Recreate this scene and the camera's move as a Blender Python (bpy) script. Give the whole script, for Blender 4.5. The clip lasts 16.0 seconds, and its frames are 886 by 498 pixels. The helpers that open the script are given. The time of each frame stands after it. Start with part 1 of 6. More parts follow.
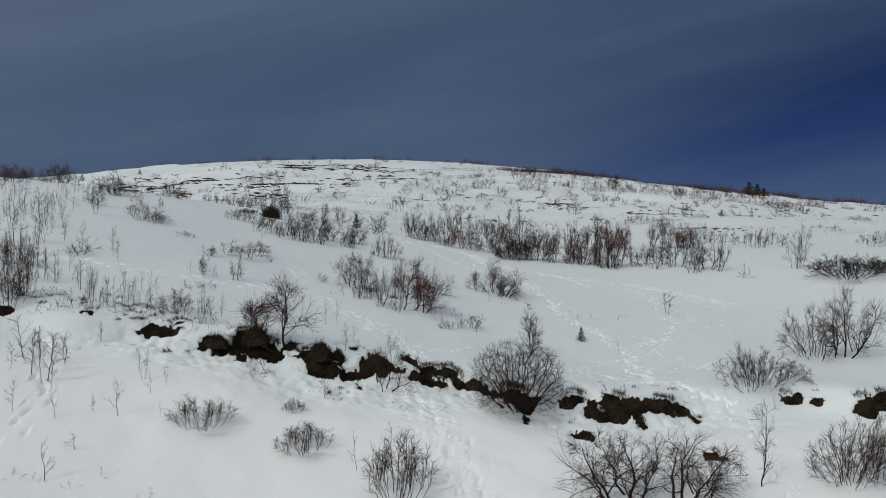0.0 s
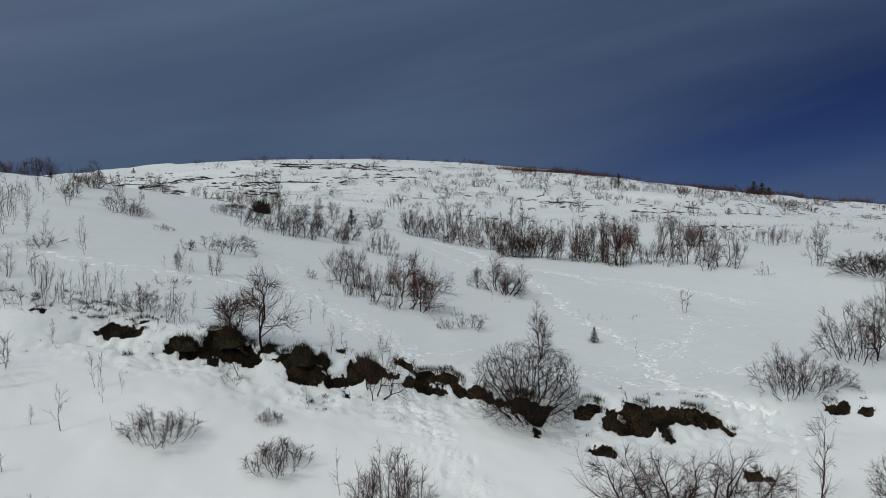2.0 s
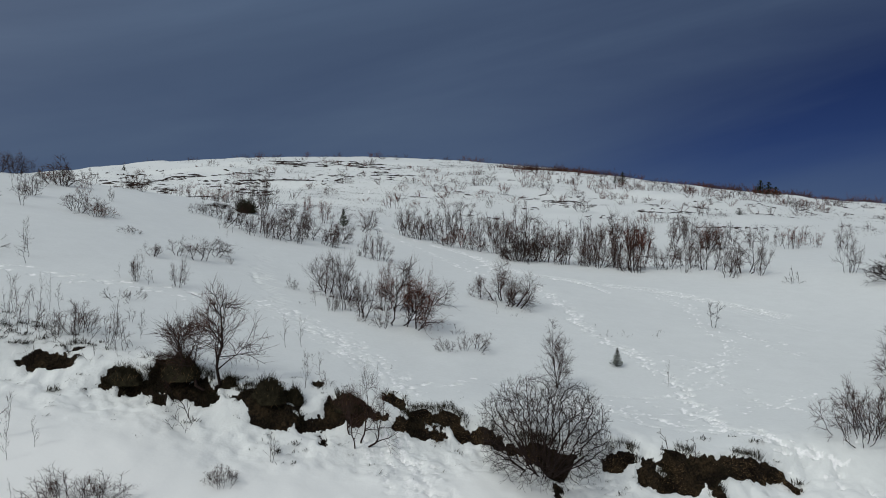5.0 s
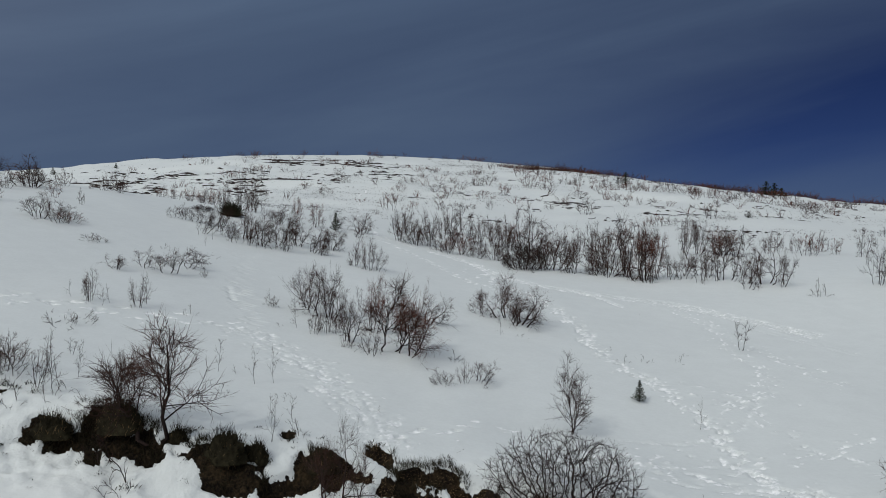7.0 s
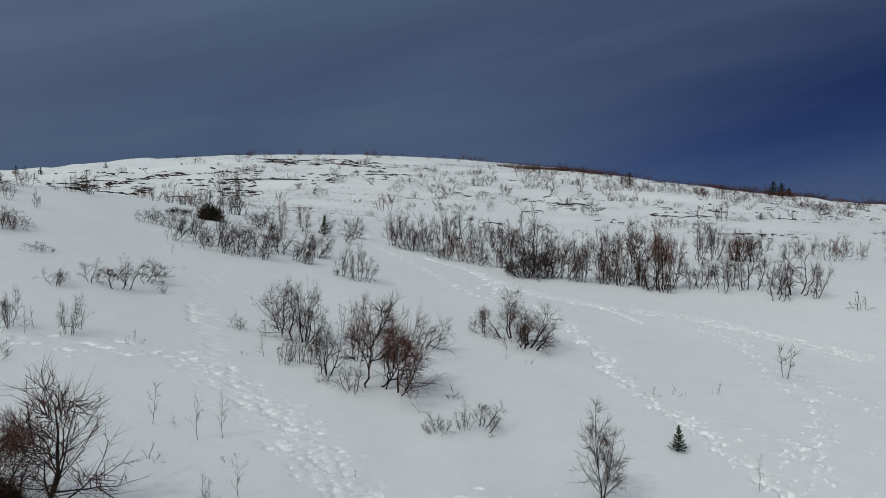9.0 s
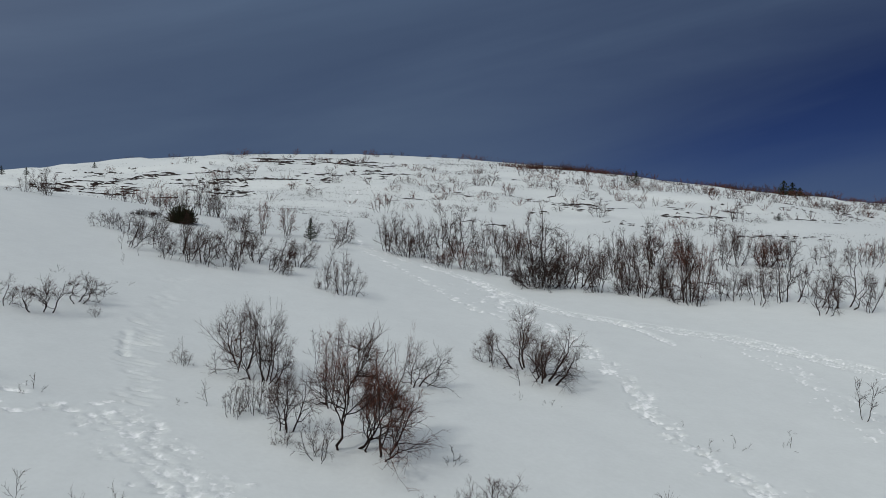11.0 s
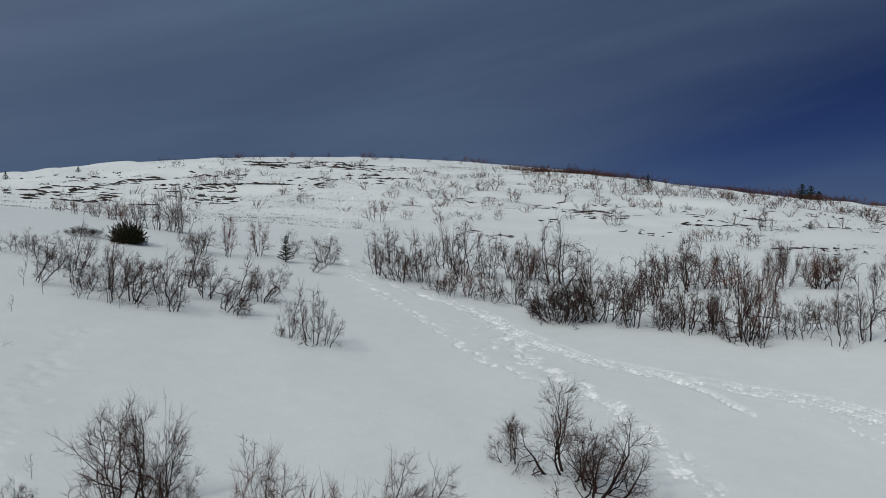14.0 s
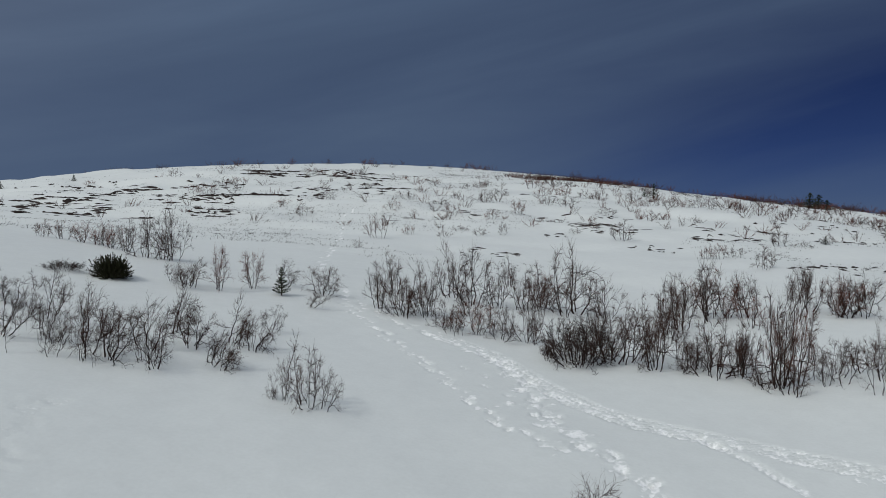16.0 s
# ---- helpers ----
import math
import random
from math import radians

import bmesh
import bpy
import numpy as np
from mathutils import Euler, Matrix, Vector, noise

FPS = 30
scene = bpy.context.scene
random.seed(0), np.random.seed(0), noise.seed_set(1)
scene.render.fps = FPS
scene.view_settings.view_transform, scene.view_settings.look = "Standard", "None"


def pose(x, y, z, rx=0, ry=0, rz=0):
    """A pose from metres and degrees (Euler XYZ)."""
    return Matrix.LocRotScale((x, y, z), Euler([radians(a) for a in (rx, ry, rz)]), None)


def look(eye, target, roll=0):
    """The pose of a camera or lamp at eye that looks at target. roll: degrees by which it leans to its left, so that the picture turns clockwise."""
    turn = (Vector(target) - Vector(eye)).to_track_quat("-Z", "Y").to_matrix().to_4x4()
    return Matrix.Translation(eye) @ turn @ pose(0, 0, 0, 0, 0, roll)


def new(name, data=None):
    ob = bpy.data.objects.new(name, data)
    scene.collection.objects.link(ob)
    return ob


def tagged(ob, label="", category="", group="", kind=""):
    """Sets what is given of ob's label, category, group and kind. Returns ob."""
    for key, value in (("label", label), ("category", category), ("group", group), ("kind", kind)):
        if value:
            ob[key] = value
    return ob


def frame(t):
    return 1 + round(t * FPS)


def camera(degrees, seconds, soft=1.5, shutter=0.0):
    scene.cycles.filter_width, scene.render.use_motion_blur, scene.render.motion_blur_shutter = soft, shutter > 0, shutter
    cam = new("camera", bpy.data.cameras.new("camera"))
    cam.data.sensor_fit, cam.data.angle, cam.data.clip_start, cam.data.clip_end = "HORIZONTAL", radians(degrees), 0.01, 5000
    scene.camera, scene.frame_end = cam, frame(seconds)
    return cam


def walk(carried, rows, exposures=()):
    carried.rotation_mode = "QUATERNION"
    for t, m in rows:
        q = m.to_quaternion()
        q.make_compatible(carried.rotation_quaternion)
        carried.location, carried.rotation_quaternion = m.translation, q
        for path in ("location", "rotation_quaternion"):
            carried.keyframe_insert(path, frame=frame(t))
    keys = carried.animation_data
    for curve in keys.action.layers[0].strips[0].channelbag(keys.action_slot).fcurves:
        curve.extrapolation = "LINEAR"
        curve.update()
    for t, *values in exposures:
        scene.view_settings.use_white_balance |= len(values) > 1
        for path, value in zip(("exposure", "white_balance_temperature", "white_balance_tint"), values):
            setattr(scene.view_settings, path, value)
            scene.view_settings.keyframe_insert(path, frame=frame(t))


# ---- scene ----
cam = camera(66.0, 16.0, soft=0.9)
PATH = [
    (0, (0.377, 5.848, 10.611), (0.329, 7.846, 10.526), 0.0),
    (0.5, (0.382, 6.451, 10.438), (0.334, 8.449, 10.354), 0.0),
    (1, (0.366, 6.961, 10.317), (0.319, 8.958, 10.234), 0.0),
    (1.5, (0.364, 7.41, 10.239), (0.316, 9.408, 10.159), 0.0),
    (2, (0.341, 7.795, 10.251), (0.295, 9.793, 10.172), 0.0),
    (2.5, (0.326, 8.171, 10.268), (0.281, 10.169, 10.188), 0.1),
    (3, (0.322, 8.567, 10.275), (0.276, 10.565, 10.195), 0.1),
    (3.5, (0.318, 9.005, 10.291), (0.273, 11.003, 10.209), 0.1),
    (4, (0.302, 9.471, 10.296), (0.258, 11.469, 10.214), 0.1),
    (6.5, (0.261, 12.102, 10.621), (0.221, 14.099, 10.534), 0.3),
    (7, (0.264, 12.647, 10.688), (0.224, 14.645, 10.6), 0.4),
    (7.5, (0.255, 13.258, 10.744), (0.218, 15.256, 10.655), 0.4),
    (8, (0.261, 13.908, 10.774), (0.224, 15.906, 10.687), 0.4),
    (8.5, (0.262, 14.589, 10.809), (0.225, 16.587, 10.721), 0.4),
    (9, (0.278, 15.292, 10.85), (0.24, 17.289, 10.762), 0.4),
    (11.5, (0.256, 19.284, 10.993), (0.217, 21.282, 10.906), 0.3),
    (12, (0.253, 20.123, 11.056), (0.214, 22.121, 10.967), 0.3),
    (12.5, (0.24, 20.994, 11.117), (0.199, 22.992, 11.027), 0.3),
    (13, (0.235, 21.806, 11.182), (0.193, 23.804, 11.095), 0.2),
    (13.5, (0.218, 22.508, 11.301), (0.176, 24.506, 11.218), 0.2),
    (14, (0.174, 23.097, 11.471), (0.131, 25.094, 11.39), 0.2),
    (14.5, (0.101, 23.619, 11.661), (0.06, 25.617, 11.583), 0.2),
    (15, (0.063, 24.031, 11.885), (0.02, 26.029, 11.809), 0.1),
    (15.5, (0.002, 24.37, 12.131), (-0.042, 26.368, 12.056), 0.2),
    (16, (-0.065, 24.664, 12.368), (-0.109, 26.662, 12.295), 0.2),
]
walk(cam, [(t, look(eye, target, roll)) for t, eye, target, roll in PATH])

# ---------------------------------------------------------------- world and sun
SUN_FROM = Vector((-0.70, -0.70, 0.0)).normalized()
SUN_ELEV = radians(45)
sun = new("sun", bpy.data.lights.new("sun", "SUN"))
sun.data.energy, sun.data.angle, sun.data.color = 0.98, radians(2), (1.0, 0.995, 0.94)
sun_at = SUN_FROM * math.cos(SUN_ELEV) + Vector((0, 0, math.sin(SUN_ELEV)))
sun.matrix_world = look(sun_at * 100, (0, 0, 0))

world = bpy.data.worlds.new("sky")
scene.world = world
world.use_nodes = True
wn, wl = world.node_tree.nodes, world.node_tree.links
wn.clear()


def wmath(op, a, b=None, c=None):
    n = wn.new("ShaderNodeMath")
    n.operation = op
    for k, v in enumerate((a, b, c)):
        if v is None:
            continue
        if isinstance(v, (int, float)):
            n.inputs[k].default_value = v
        else:
            wl.new(v, n.inputs[k])
    return n.outputs[0]


sky = wn.new("ShaderNodeTexSky")
sky.sky_type, sky.sun_disc = "NISHITA", False
sky.sun_elevation, sky.sun_rotation = SUN_ELEV, math.atan2(SUN_FROM.x, SUN_FROM.y)
sky.altitude, sky.air_density, sky.dust_density, sky.ozone_density = 900, 0.6, 0.1, 3.0
coord = wn.new("ShaderNodeTexCoord")
axes = wn.new("ShaderNodeSeparateXYZ")
wl.new(coord.outputs["Generated"], axes.inputs[0])
dx, dy, dz = axes.outputs
# thin high cloud drawn out in streaks that climb to the right
streak = wmath("SUBTRACT", dz, wmath("MULTIPLY", dx, 0.22))
stretch = wn.new("ShaderNodeCombineXYZ")
wl.new(wmath("MULTIPLY", dx, 0.9), stretch.inputs[0])
wl.new(wmath("MULTIPLY", dy, 0.9), stretch.inputs[1])
wl.new(wmath("MULTIPLY", streak, 6.0), stretch.inputs[2])
veil = wn.new("ShaderNodeTexNoise")
veil.inputs["Scale"].default_value, veil.inputs["Detail"].default_value = 1.5, 6.0
veil.inputs["Roughness"].default_value, veil.inputs["Distortion"].default_value = 0.52, 0.6
wl.new(stretch.outputs[0], veil.inputs["Vector"])
# a clear gap in the cloud towards the east
from_middle = wmath("SUBTRACT", streak, 0.045)
from_middle = wmath("MULTIPLY", wmath("MULTIPLY", from_middle, from_middle), -1.0)
gap = wmath("ADD", wmath("MULTIPLY", wmath("EXPONENT", wmath("MULTIPLY", from_middle, 110.0)), 0.46), wmath("MULTIPLY", wmath("EXPONENT", wmath("MULTIPLY", from_middle, 9.0)), 0.24))
ramp = wn.new("ShaderNodeMapRange")
ramp.interpolation_type = "SMOOTHSTEP"
ramp.inputs["From Min"].default_value, ramp.inputs["From Max"].default_value = -0.08, 0.50
wl.new(dx, ramp.inputs["Value"])
gap = wmath("MULTIPLY", gap, ramp.outputs[0])
noise_part = wmath("MULTIPLY", wmath("SUBTRACT", veil.outputs["Fac"], 0.5), 0.75)
cover = wmath("SUBTRACT", wmath("ADD", wmath("MULTIPLY_ADD", dx, -0.09, 0.68), noise_part), wmath("MULTIPLY", gap, 0.98))
cover_node = wmath("MINIMUM", wmath("MAXIMUM", cover, 0.0), 1.0)
clear = wn.new("ShaderNodeBackground")
clear.inputs["Strength"].default_value = 0.05
deep = wn.new("ShaderNodeMix")
deep.data_type, deep.blend_type = "RGBA", "MULTIPLY"
deep.inputs["Factor"].default_value = 1.0
deep.inputs["B"].default_value = (0.152, 0.190, 0.352, 1)
wl.new(sky.outputs[0], deep.inputs["A"])
wl.new(deep.outputs["Result"], clear.inputs["Color"])
cloud = wn.new("ShaderNodeBackground")
# the thin cloud is bright where the sun stands behind it and dark on the far side
glow = wn.new("ShaderNodeVectorMath")
glow.operation = "DOT_PRODUCT"
wl.new(coord.outputs["Generated"], glow.inputs[0])
glow.inputs[1].default_value = sun_at
near_sun = wmath("MAXIMUM", wmath("ADD", glow.outputs["Value"], 0.22), 0.0)
near_sun = wmath("MULTIPLY", near_sun, near_sun)
tone = wn.new("ShaderNodeMix")
tone.data_type = "RGBA"
tone.inputs["A"].default_value, tone.inputs["B"].default_value = (0.42, 0.63, 1.02, 1), (0.94, 1.0, 1.03, 1)
wl.new(wmath("MINIMUM", wmath("MULTIPLY", near_sun, 2.0), 1.0), tone.inputs["Factor"])
wl.new(tone.outputs["Result"], cloud.inputs["Color"])
# an added brightening overhead, almost out of view, evens the light on slopes
overhead = wmath("POWER", wmath("MAXIMUM", dz, 0.0), 3.0)
wl.new(wmath("ADD", wmath("MULTIPLY_ADD", overhead, 0.55, 0.188), wmath("MULTIPLY", near_sun, 0.52)), cloud.inputs["Strength"])
mixed = wn.new("ShaderNodeMixShader")
wl.new(cover_node, mixed.inputs[0])
wl.new(clear.outputs[0], mixed.inputs[1])
wl.new(cloud.outputs[0], mixed.inputs[2])
wout = wn.new("ShaderNodeOutputWorld")
wl.new(mixed.outputs[0], wout.inputs["Surface"])


# ---------------------------------------------------------------- materials
def material(name, colour, rough=0.7, vary=0.25, scale=8.0, fine=60.0, bump=0.3, depth=0.01, other=None, spec=0.3, by_object=0.0):
    """A surface with colour patches at two scales, relief and, if wanted, a change from object to object."""
    m = bpy.data.materials.new(name)
    m.use_nodes = True
    n, l = m.node_tree.nodes, m.node_tree.links
    bsdf = n["Principled BSDF"]
    bsdf.inputs["Roughness"].default_value = rough
    bsdf.inputs["Specular IOR Level"].default_value = spec
    place = n.new("ShaderNodeTexCoord")
    where = place.outputs["Object"]
    broad, small = n.new("ShaderNodeTexNoise"), n.new("ShaderNodeTexNoise")
    for tex, size in ((broad, scale), (small, fine)):
        tex.inputs["Scale"].default_value, tex.inputs["Detail"].default_value = size, 7.0
        l.new(where, tex.inputs["Vector"])
    both = n.new("ShaderNodeMath")
    both.operation = "MULTIPLY_ADD"
    l.new(small.outputs["Fac"], both.inputs[0])
    both.inputs[1].default_value = 0.5
    half = n.new("ShaderNodeMath")
    half.operation = "MULTIPLY"
    half.inputs[1].default_value = 0.5
    l.new(broad.outputs["Fac"], half.inputs[0])
    l.new(half.outputs[0], both.inputs[2])
    value = both.outputs[0]
    if by_object:
        info = n.new("ShaderNodeObjectInfo")
        shift = n.new("ShaderNodeMath")
        shift.operation = "MULTIPLY_ADD"
        shift.inputs[1].default_value = by_object
        l.new(info.outputs["Random"], shift.inputs[0])
        l.new(value, shift.inputs[2])
        less = n.new("ShaderNodeMath")
        less.operation = "SUBTRACT"
        less.inputs[1].default_value = by_object / 2
        l.new(shift.outputs[0], less.inputs[0])
        value = less.outputs[0]
    mix = n.new("ShaderNodeValToRGB")
    lo = [c * (1 - vary) for c in colour]
    hi = other or [min(1, c * (1 + vary)) for c in colour]
    mix.color_ramp.elements[0].position, mix.color_ramp.elements[1].position = 0.34, 0.66
    mix.color_ramp.elements[0].color, mix.color_ramp.elements[1].color = (*lo, 1), (*hi, 1)
    l.new(value, mix.inputs[0])
    l.new(mix.outputs[0], bsdf.inputs["Base Color"])
    if bump:
        relief = n.new("ShaderNodeBump")
        relief.inputs["Strength"].default_value, relief.inputs["Distance"].default_value = bump, depth
        l.new(both.outputs[0], relief.inputs["Height"])
        l.new(relief.outputs[0], bsdf.inputs["Normal"])
    return m


SNOW = material("snow", (0.715, 0.738, 0.730), 0.6, 0.035, 2.2, 13.0, 0.22, 0.045, spec=0.25)
sn, sl = SNOW.node_tree.nodes, SNOW.node_tree.links
# trodden snow is whiter than old crust; sun on its facets is coloured in
crust = sn.new("ShaderNodeMix")
crust.data_type = "RGBA"
broken = sn.new("ShaderNodeAttribute")
broken.attribute_name = "broken"
flecks, fleck_at = sn.new("ShaderNodeTexNoise"), sn.new("ShaderNodeTexCoord")
flecks.inputs["Scale"].default_value, flecks.inputs["Detail"].default_value = 11.0, 5.0
sl.new(fleck_at.outputs["Object"], flecks.inputs["Vector"])
sum_up, amount = sn.new("ShaderNodeMath"), sn.new("ShaderNodeMapRange")
sum_up.operation = "ADD"
sl.new(broken.outputs["Fac"], sum_up.inputs[0])
sl.new(flecks.outputs["Fac"], sum_up.inputs[1])
amount.inputs["From Min"].default_value, amount.inputs["From Max"].default_value = 0.72, 1.00
sl.new(sum_up.outputs[0], amount.inputs["Value"])
sl.new(amount.outputs[0], crust.inputs["Factor"])
sl.new(sn["Principled BSDF"].inputs["Base Color"].links[0].from_socket, crust.inputs["A"])
crust.inputs["B"].default_value = (0.965, 0.97, 0.97, 1)
# the fresh field mixes in a paler, warmer snow colour below the bank
below_bank, paler = sn.new("ShaderNodeAttribute"), sn.new("ShaderNodeMix")
below_bank.attribute_name, paler.data_type = "fresh", "RGBA"
sl.new(below_bank.outputs["Fac"], paler.inputs["Factor"])
sl.new(crust.outputs["Result"], paler.inputs["A"])
paler.inputs["B"].default_value = (0.845, 0.85, 0.83, 1)
sl.new(paler.outputs["Result"], sn["Principled BSDF"].inputs["Base Color"])
# rough where it is trodden or has slid
rough = sn.new("ShaderNodeAttribute")
rough.attribute_name = "rough"
relief = [n for n in sn if n.bl_idname == "ShaderNodeBump"][0]
gain = sn.new("ShaderNodeMath")
gain.operation = "MULTIPLY_ADD"
sl.new(rough.outputs["Fac"], gain.inputs[0])
gain.inputs[1].default_value, gain.inputs[2].default_value = 2.4, 0.09
sl.new(gain.outputs[0], relief.inputs["Strength"])
SOIL = material("soil", (0.018, 0.013, 0.010), 0.95, 0.5, 3.2, 26.0, 1.0, 0.05, other=(0.052, 0.035, 0.019), spec=0.1)
earth_ramp = [n for n in SOIL.node_tree.nodes if n.bl_idname == "ShaderNodeValToRGB"][0].color_ramp
earth_ramp.elements[0].position, earth_ramp.elements[1].position = 0.44, 0.64


def earth_and_snow():
    """Snow and open soil on one sheet, with a ragged edge where the snow breaks off."""
    m = bpy.data.materials.new("snow_and_soil")
    m.use_nodes = True
    n, l = m.node_tree.nodes, m.node_tree.links
    n.clear()
    ends = []
    for source in (SNOW, SOIL):
        twin = {}
        for a in source.node_tree.nodes:
            if a.bl_idname == "ShaderNodeOutputMaterial":
                continue
            b = n.new(a.bl_idname)
            twin[a] = b
            for prop in ("operation", "data_type", "blend_type", "attribute_name"):
                if prop in a.bl_rna.properties:
                    if prop == "operation":
                        b.operation = a.operation
                    elif prop == "data_type":
                        b.data_type = a.data_type
                    elif prop == "blend_type":
                        b.blend_type = a.blend_type
                    else:
                        b.attribute_name = a.attribute_name
            if a.bl_idname == "ShaderNodeValToRGB":
                for p, q in zip(a.color_ramp.elements, b.color_ramp.elements):
                    q.position, q.color = p.position, p.color
            for p, q in zip(a.inputs, b.inputs):
                if "default_value" in p.bl_rna.properties:
                    q.default_value = p.default_value
        for k in source.node_tree.links:
            if k.to_node in twin:
                l.new(twin[k.from_node].outputs[list(k.from_node.outputs).index(k.from_socket)], twin[k.to_node].inputs[list(k.to_node.inputs).index(k.to_socket)])
        ends.append([b for b in twin.values() if b.bl_idname == "ShaderNodeBsdfPrincipled"][0])
    open_ground = n.new("ShaderNodeAttribute")
    open_ground.attribute_name = "bare"
    place, ragged = n.new("ShaderNodeTexCoord"), n.new("ShaderNodeTexNoise")
    ragged.inputs["Scale"].default_value, ragged.inputs["Detail"].default_value = 9.0, 8.0
    l.new(place.outputs["Object"], ragged.inputs["Vector"])
    edge = n.new("ShaderNodeMath")
    edge.operation = "MULTIPLY_ADD"
    l.new(ragged.outputs["Fac"], edge.inputs[0])
    edge.inputs[1].default_value = 1.5
    l.new(open_ground.outputs["Fac"], edge.inputs[2])
    cut = n.new("ShaderNodeMapRange")
    cut.inputs["From Min"].default_value, cut.inputs["From Max"].default_value = 1.22, 1.30
    l.new(edge.outputs[0], cut.inputs["Value"])
    both, out = n.new("ShaderNodeMixShader"), n.new("ShaderNodeOutputMaterial")
    l.new(cut.outputs[0], both.inputs[0])
    l.new(ends[0].outputs[0], both.inputs[1])
    l.new(ends[1].outputs[0], both.inputs[2])
    l.new(both.outputs[0], out.inputs["Surface"])
    return m


GROUND = earth_and_snow()
BARK = material("bark", (0.030, 0.019, 0.016), 0.85, 0.4, 6.0, 60.0, 0.4, 0.004, spec=0.15, by_object=0.3)
TWIG = material("twig_bark", (0.062, 0.028, 0.020), 0.8, 0.35, 6.0, 60.0, 0.0, spec=0.15, by_object=0.4)
TWIG_RED = material("red_twig_bark", (0.150, 0.052, 0.033), 0.8, 0.3, 6.0, 60.0, 0.0, spec=0.15, by_object=0.4)
HEATHER = material("heather", (0.019, 0.0165, 0.0105), 0.9, 0.4, 3.0, 20.0, 0.0, other=(0.046, 0.039, 0.022), spec=0.1)
GRASS = material("dry_grass", (0.20, 0.132, 0.066), 0.85, 0.4, 3.0, 20.0, 0.0, spec=0.1)
NEEDLE = material("needles", (0.018, 0.030, 0.014), 0.75, 0.4, 8.0, 50.0, 0.0, other=(0.05, 0.065, 0.026), spec=0.2)
JUNIPER = material("juniper_needles", (0.020, 0.026, 0.011), 0.8, 0.4, 6.0, 40.0, 0.0, other=(0.06, 0.06, 0.028), spec=0.2)
HEATH = material("heath", (0.021, 0.016, 0.015), 0.9, 0.4, 0.5, 6.0, 0.4, 0.03, other=(0.058, 0.044, 0.040), spec=0.1)


# ---------------------------------------------------------------- the hill
# Heights of the hill on lines across it, at a distance along the slope, at these eight ratios of width to distance.
RATIOS = np.array([-1.0, -0.6, -0.34, -0.12, 0.12, 0.34, 0.6, 1.0])
SECTIONS = {}
SECTIONS[10] = (7.4, 6.1, 5.15, 4.49, 4.34, 4.57, 5, 5.82)
SECTIONS[17] = (10.93, 8.53, 6.89, 5.73, 5.36, 5.59, 6, 6.89)
SECTIONS[24] = (12.92, 10.45, 8.91, 7.64, 6.48, 6.5, 6.95, 7.89)
SECTIONS[32] = (14.79, 12.34, 10.65, 8.58, 7.31, 7.01, 8.02, 8.84)
SECTIONS[42] = (16, 13.55, 11.95, 9.72, 8.02, 8.33, 9.01, 9.57)
SECTIONS[48] = (15.9, 13.55, 12.22, 10.3, 8.46, 8.61, 9.2, 9.78)
SECTIONS[56] = (15.4, 13.4, 12.15, 10.75, 9.13, 8.94, 9.35, 9.87)
SECTIONS[64] = (15, 13.3, 12.15, 11.1, 9.95, 9.67, 9.67, 9.77)
SECTIONS[76] = (14.7, 13.6, 12.75, 11.9, 11.38, 10.94, 10.19, 9.43)
SECTIONS[88] = (14.6, 14.1, 13.9, 14, 13.19, 12.23, 10.69, 8.96)
SECTIONS[100] = (14.6, 15.2, 15.9, 16.4, 15.03, 13.45, 11.15, 8.33)
SECTIONS[114] = (13.5, 16.6, 18.6, 18.5, 16.96, 14.75, 11.77, 7.46)
SECTIONS[130] = (11.06, 17.4, 20.7, 20.38, 18.87, 15.76, 12.02, 6.01)
SECTIONS[165] = (8.27, 17.44, 22.95, 24.39, 21.66, 15.14, 9.39, 0.41)
SECTIONS[215] = (5.25, 12.22, 18.18, 22.4, 18.05, 8.25, 1.67, -7.76)
SECTIONS[300] = (14.69, 14.8, 14.58, 13.61, 10.03, 4.73, -1.9, -12.42)
ALONG = np.array(sorted(SECTIONS), float)
NET = np.array([SECTIONS[k] for k in sorted(SECTIONS)])


def weights(f, k):
    """Weights of the knots k for a smooth curve through them, at the places f."""
    f = np.clip(np.asarray(f, float), k[0], k[-1])
    i = np.clip(np.searchsorted(k, f, side="right") - 1, 0, len(k) - 2)
    h = k[i + 1] - k[i]
    t = (f - k[i]) / h
    w, r = np.zeros((len(f), len(k))), np.arange(len(f))
    w[r, i] += 2 * t**3 - 3 * t**2 + 1
    w[r, i + 1] += 3 * t**2 - 2 * t**3
    for j, c in ((i, t**3 - 2 * t**2 + t), (i + 1, t**3 - t**2)):
        a, b = np.maximum(j - 1, 0), np.minimum(j + 1, len(k) - 1)
        np.add.at(w, (r, b), c * h / (k[b] - k[a]))
        np.add.at(w, (r, a), -c * h / (k[b] - k[a]))
    return w


def bank_line(x):
    """Where the edge of the cut bank runs."""
    return 22.2 + 0.25 * np.sin(0.9 * x + 1) + 0.15 * np.sin(2.3 * x)


def hill(x, y):
    """The height of the snow, without its small forms."""
    x, y = np.asarray(x, float).ravel(), np.asarray(y, float).ravel()
    z = np.einsum("ij,jk,ik->i", weights(y, ALONG), NET, weights(x / (np.maximum(y, 0) + 8), RATIOS))
    s = y - bank_line(x)
    z = z + 0.16 * np.minimum(np.maximum(y, -60) - 10, 0)
    return z + 0.26 * np.tanh(s / 0.3) * np.exp(-((s / 1.9) ** 2)) * np.clip((13 - abs(x)) / 3, 0, 1)


TABLE = np.random.default_rng(7).random((256, 256))


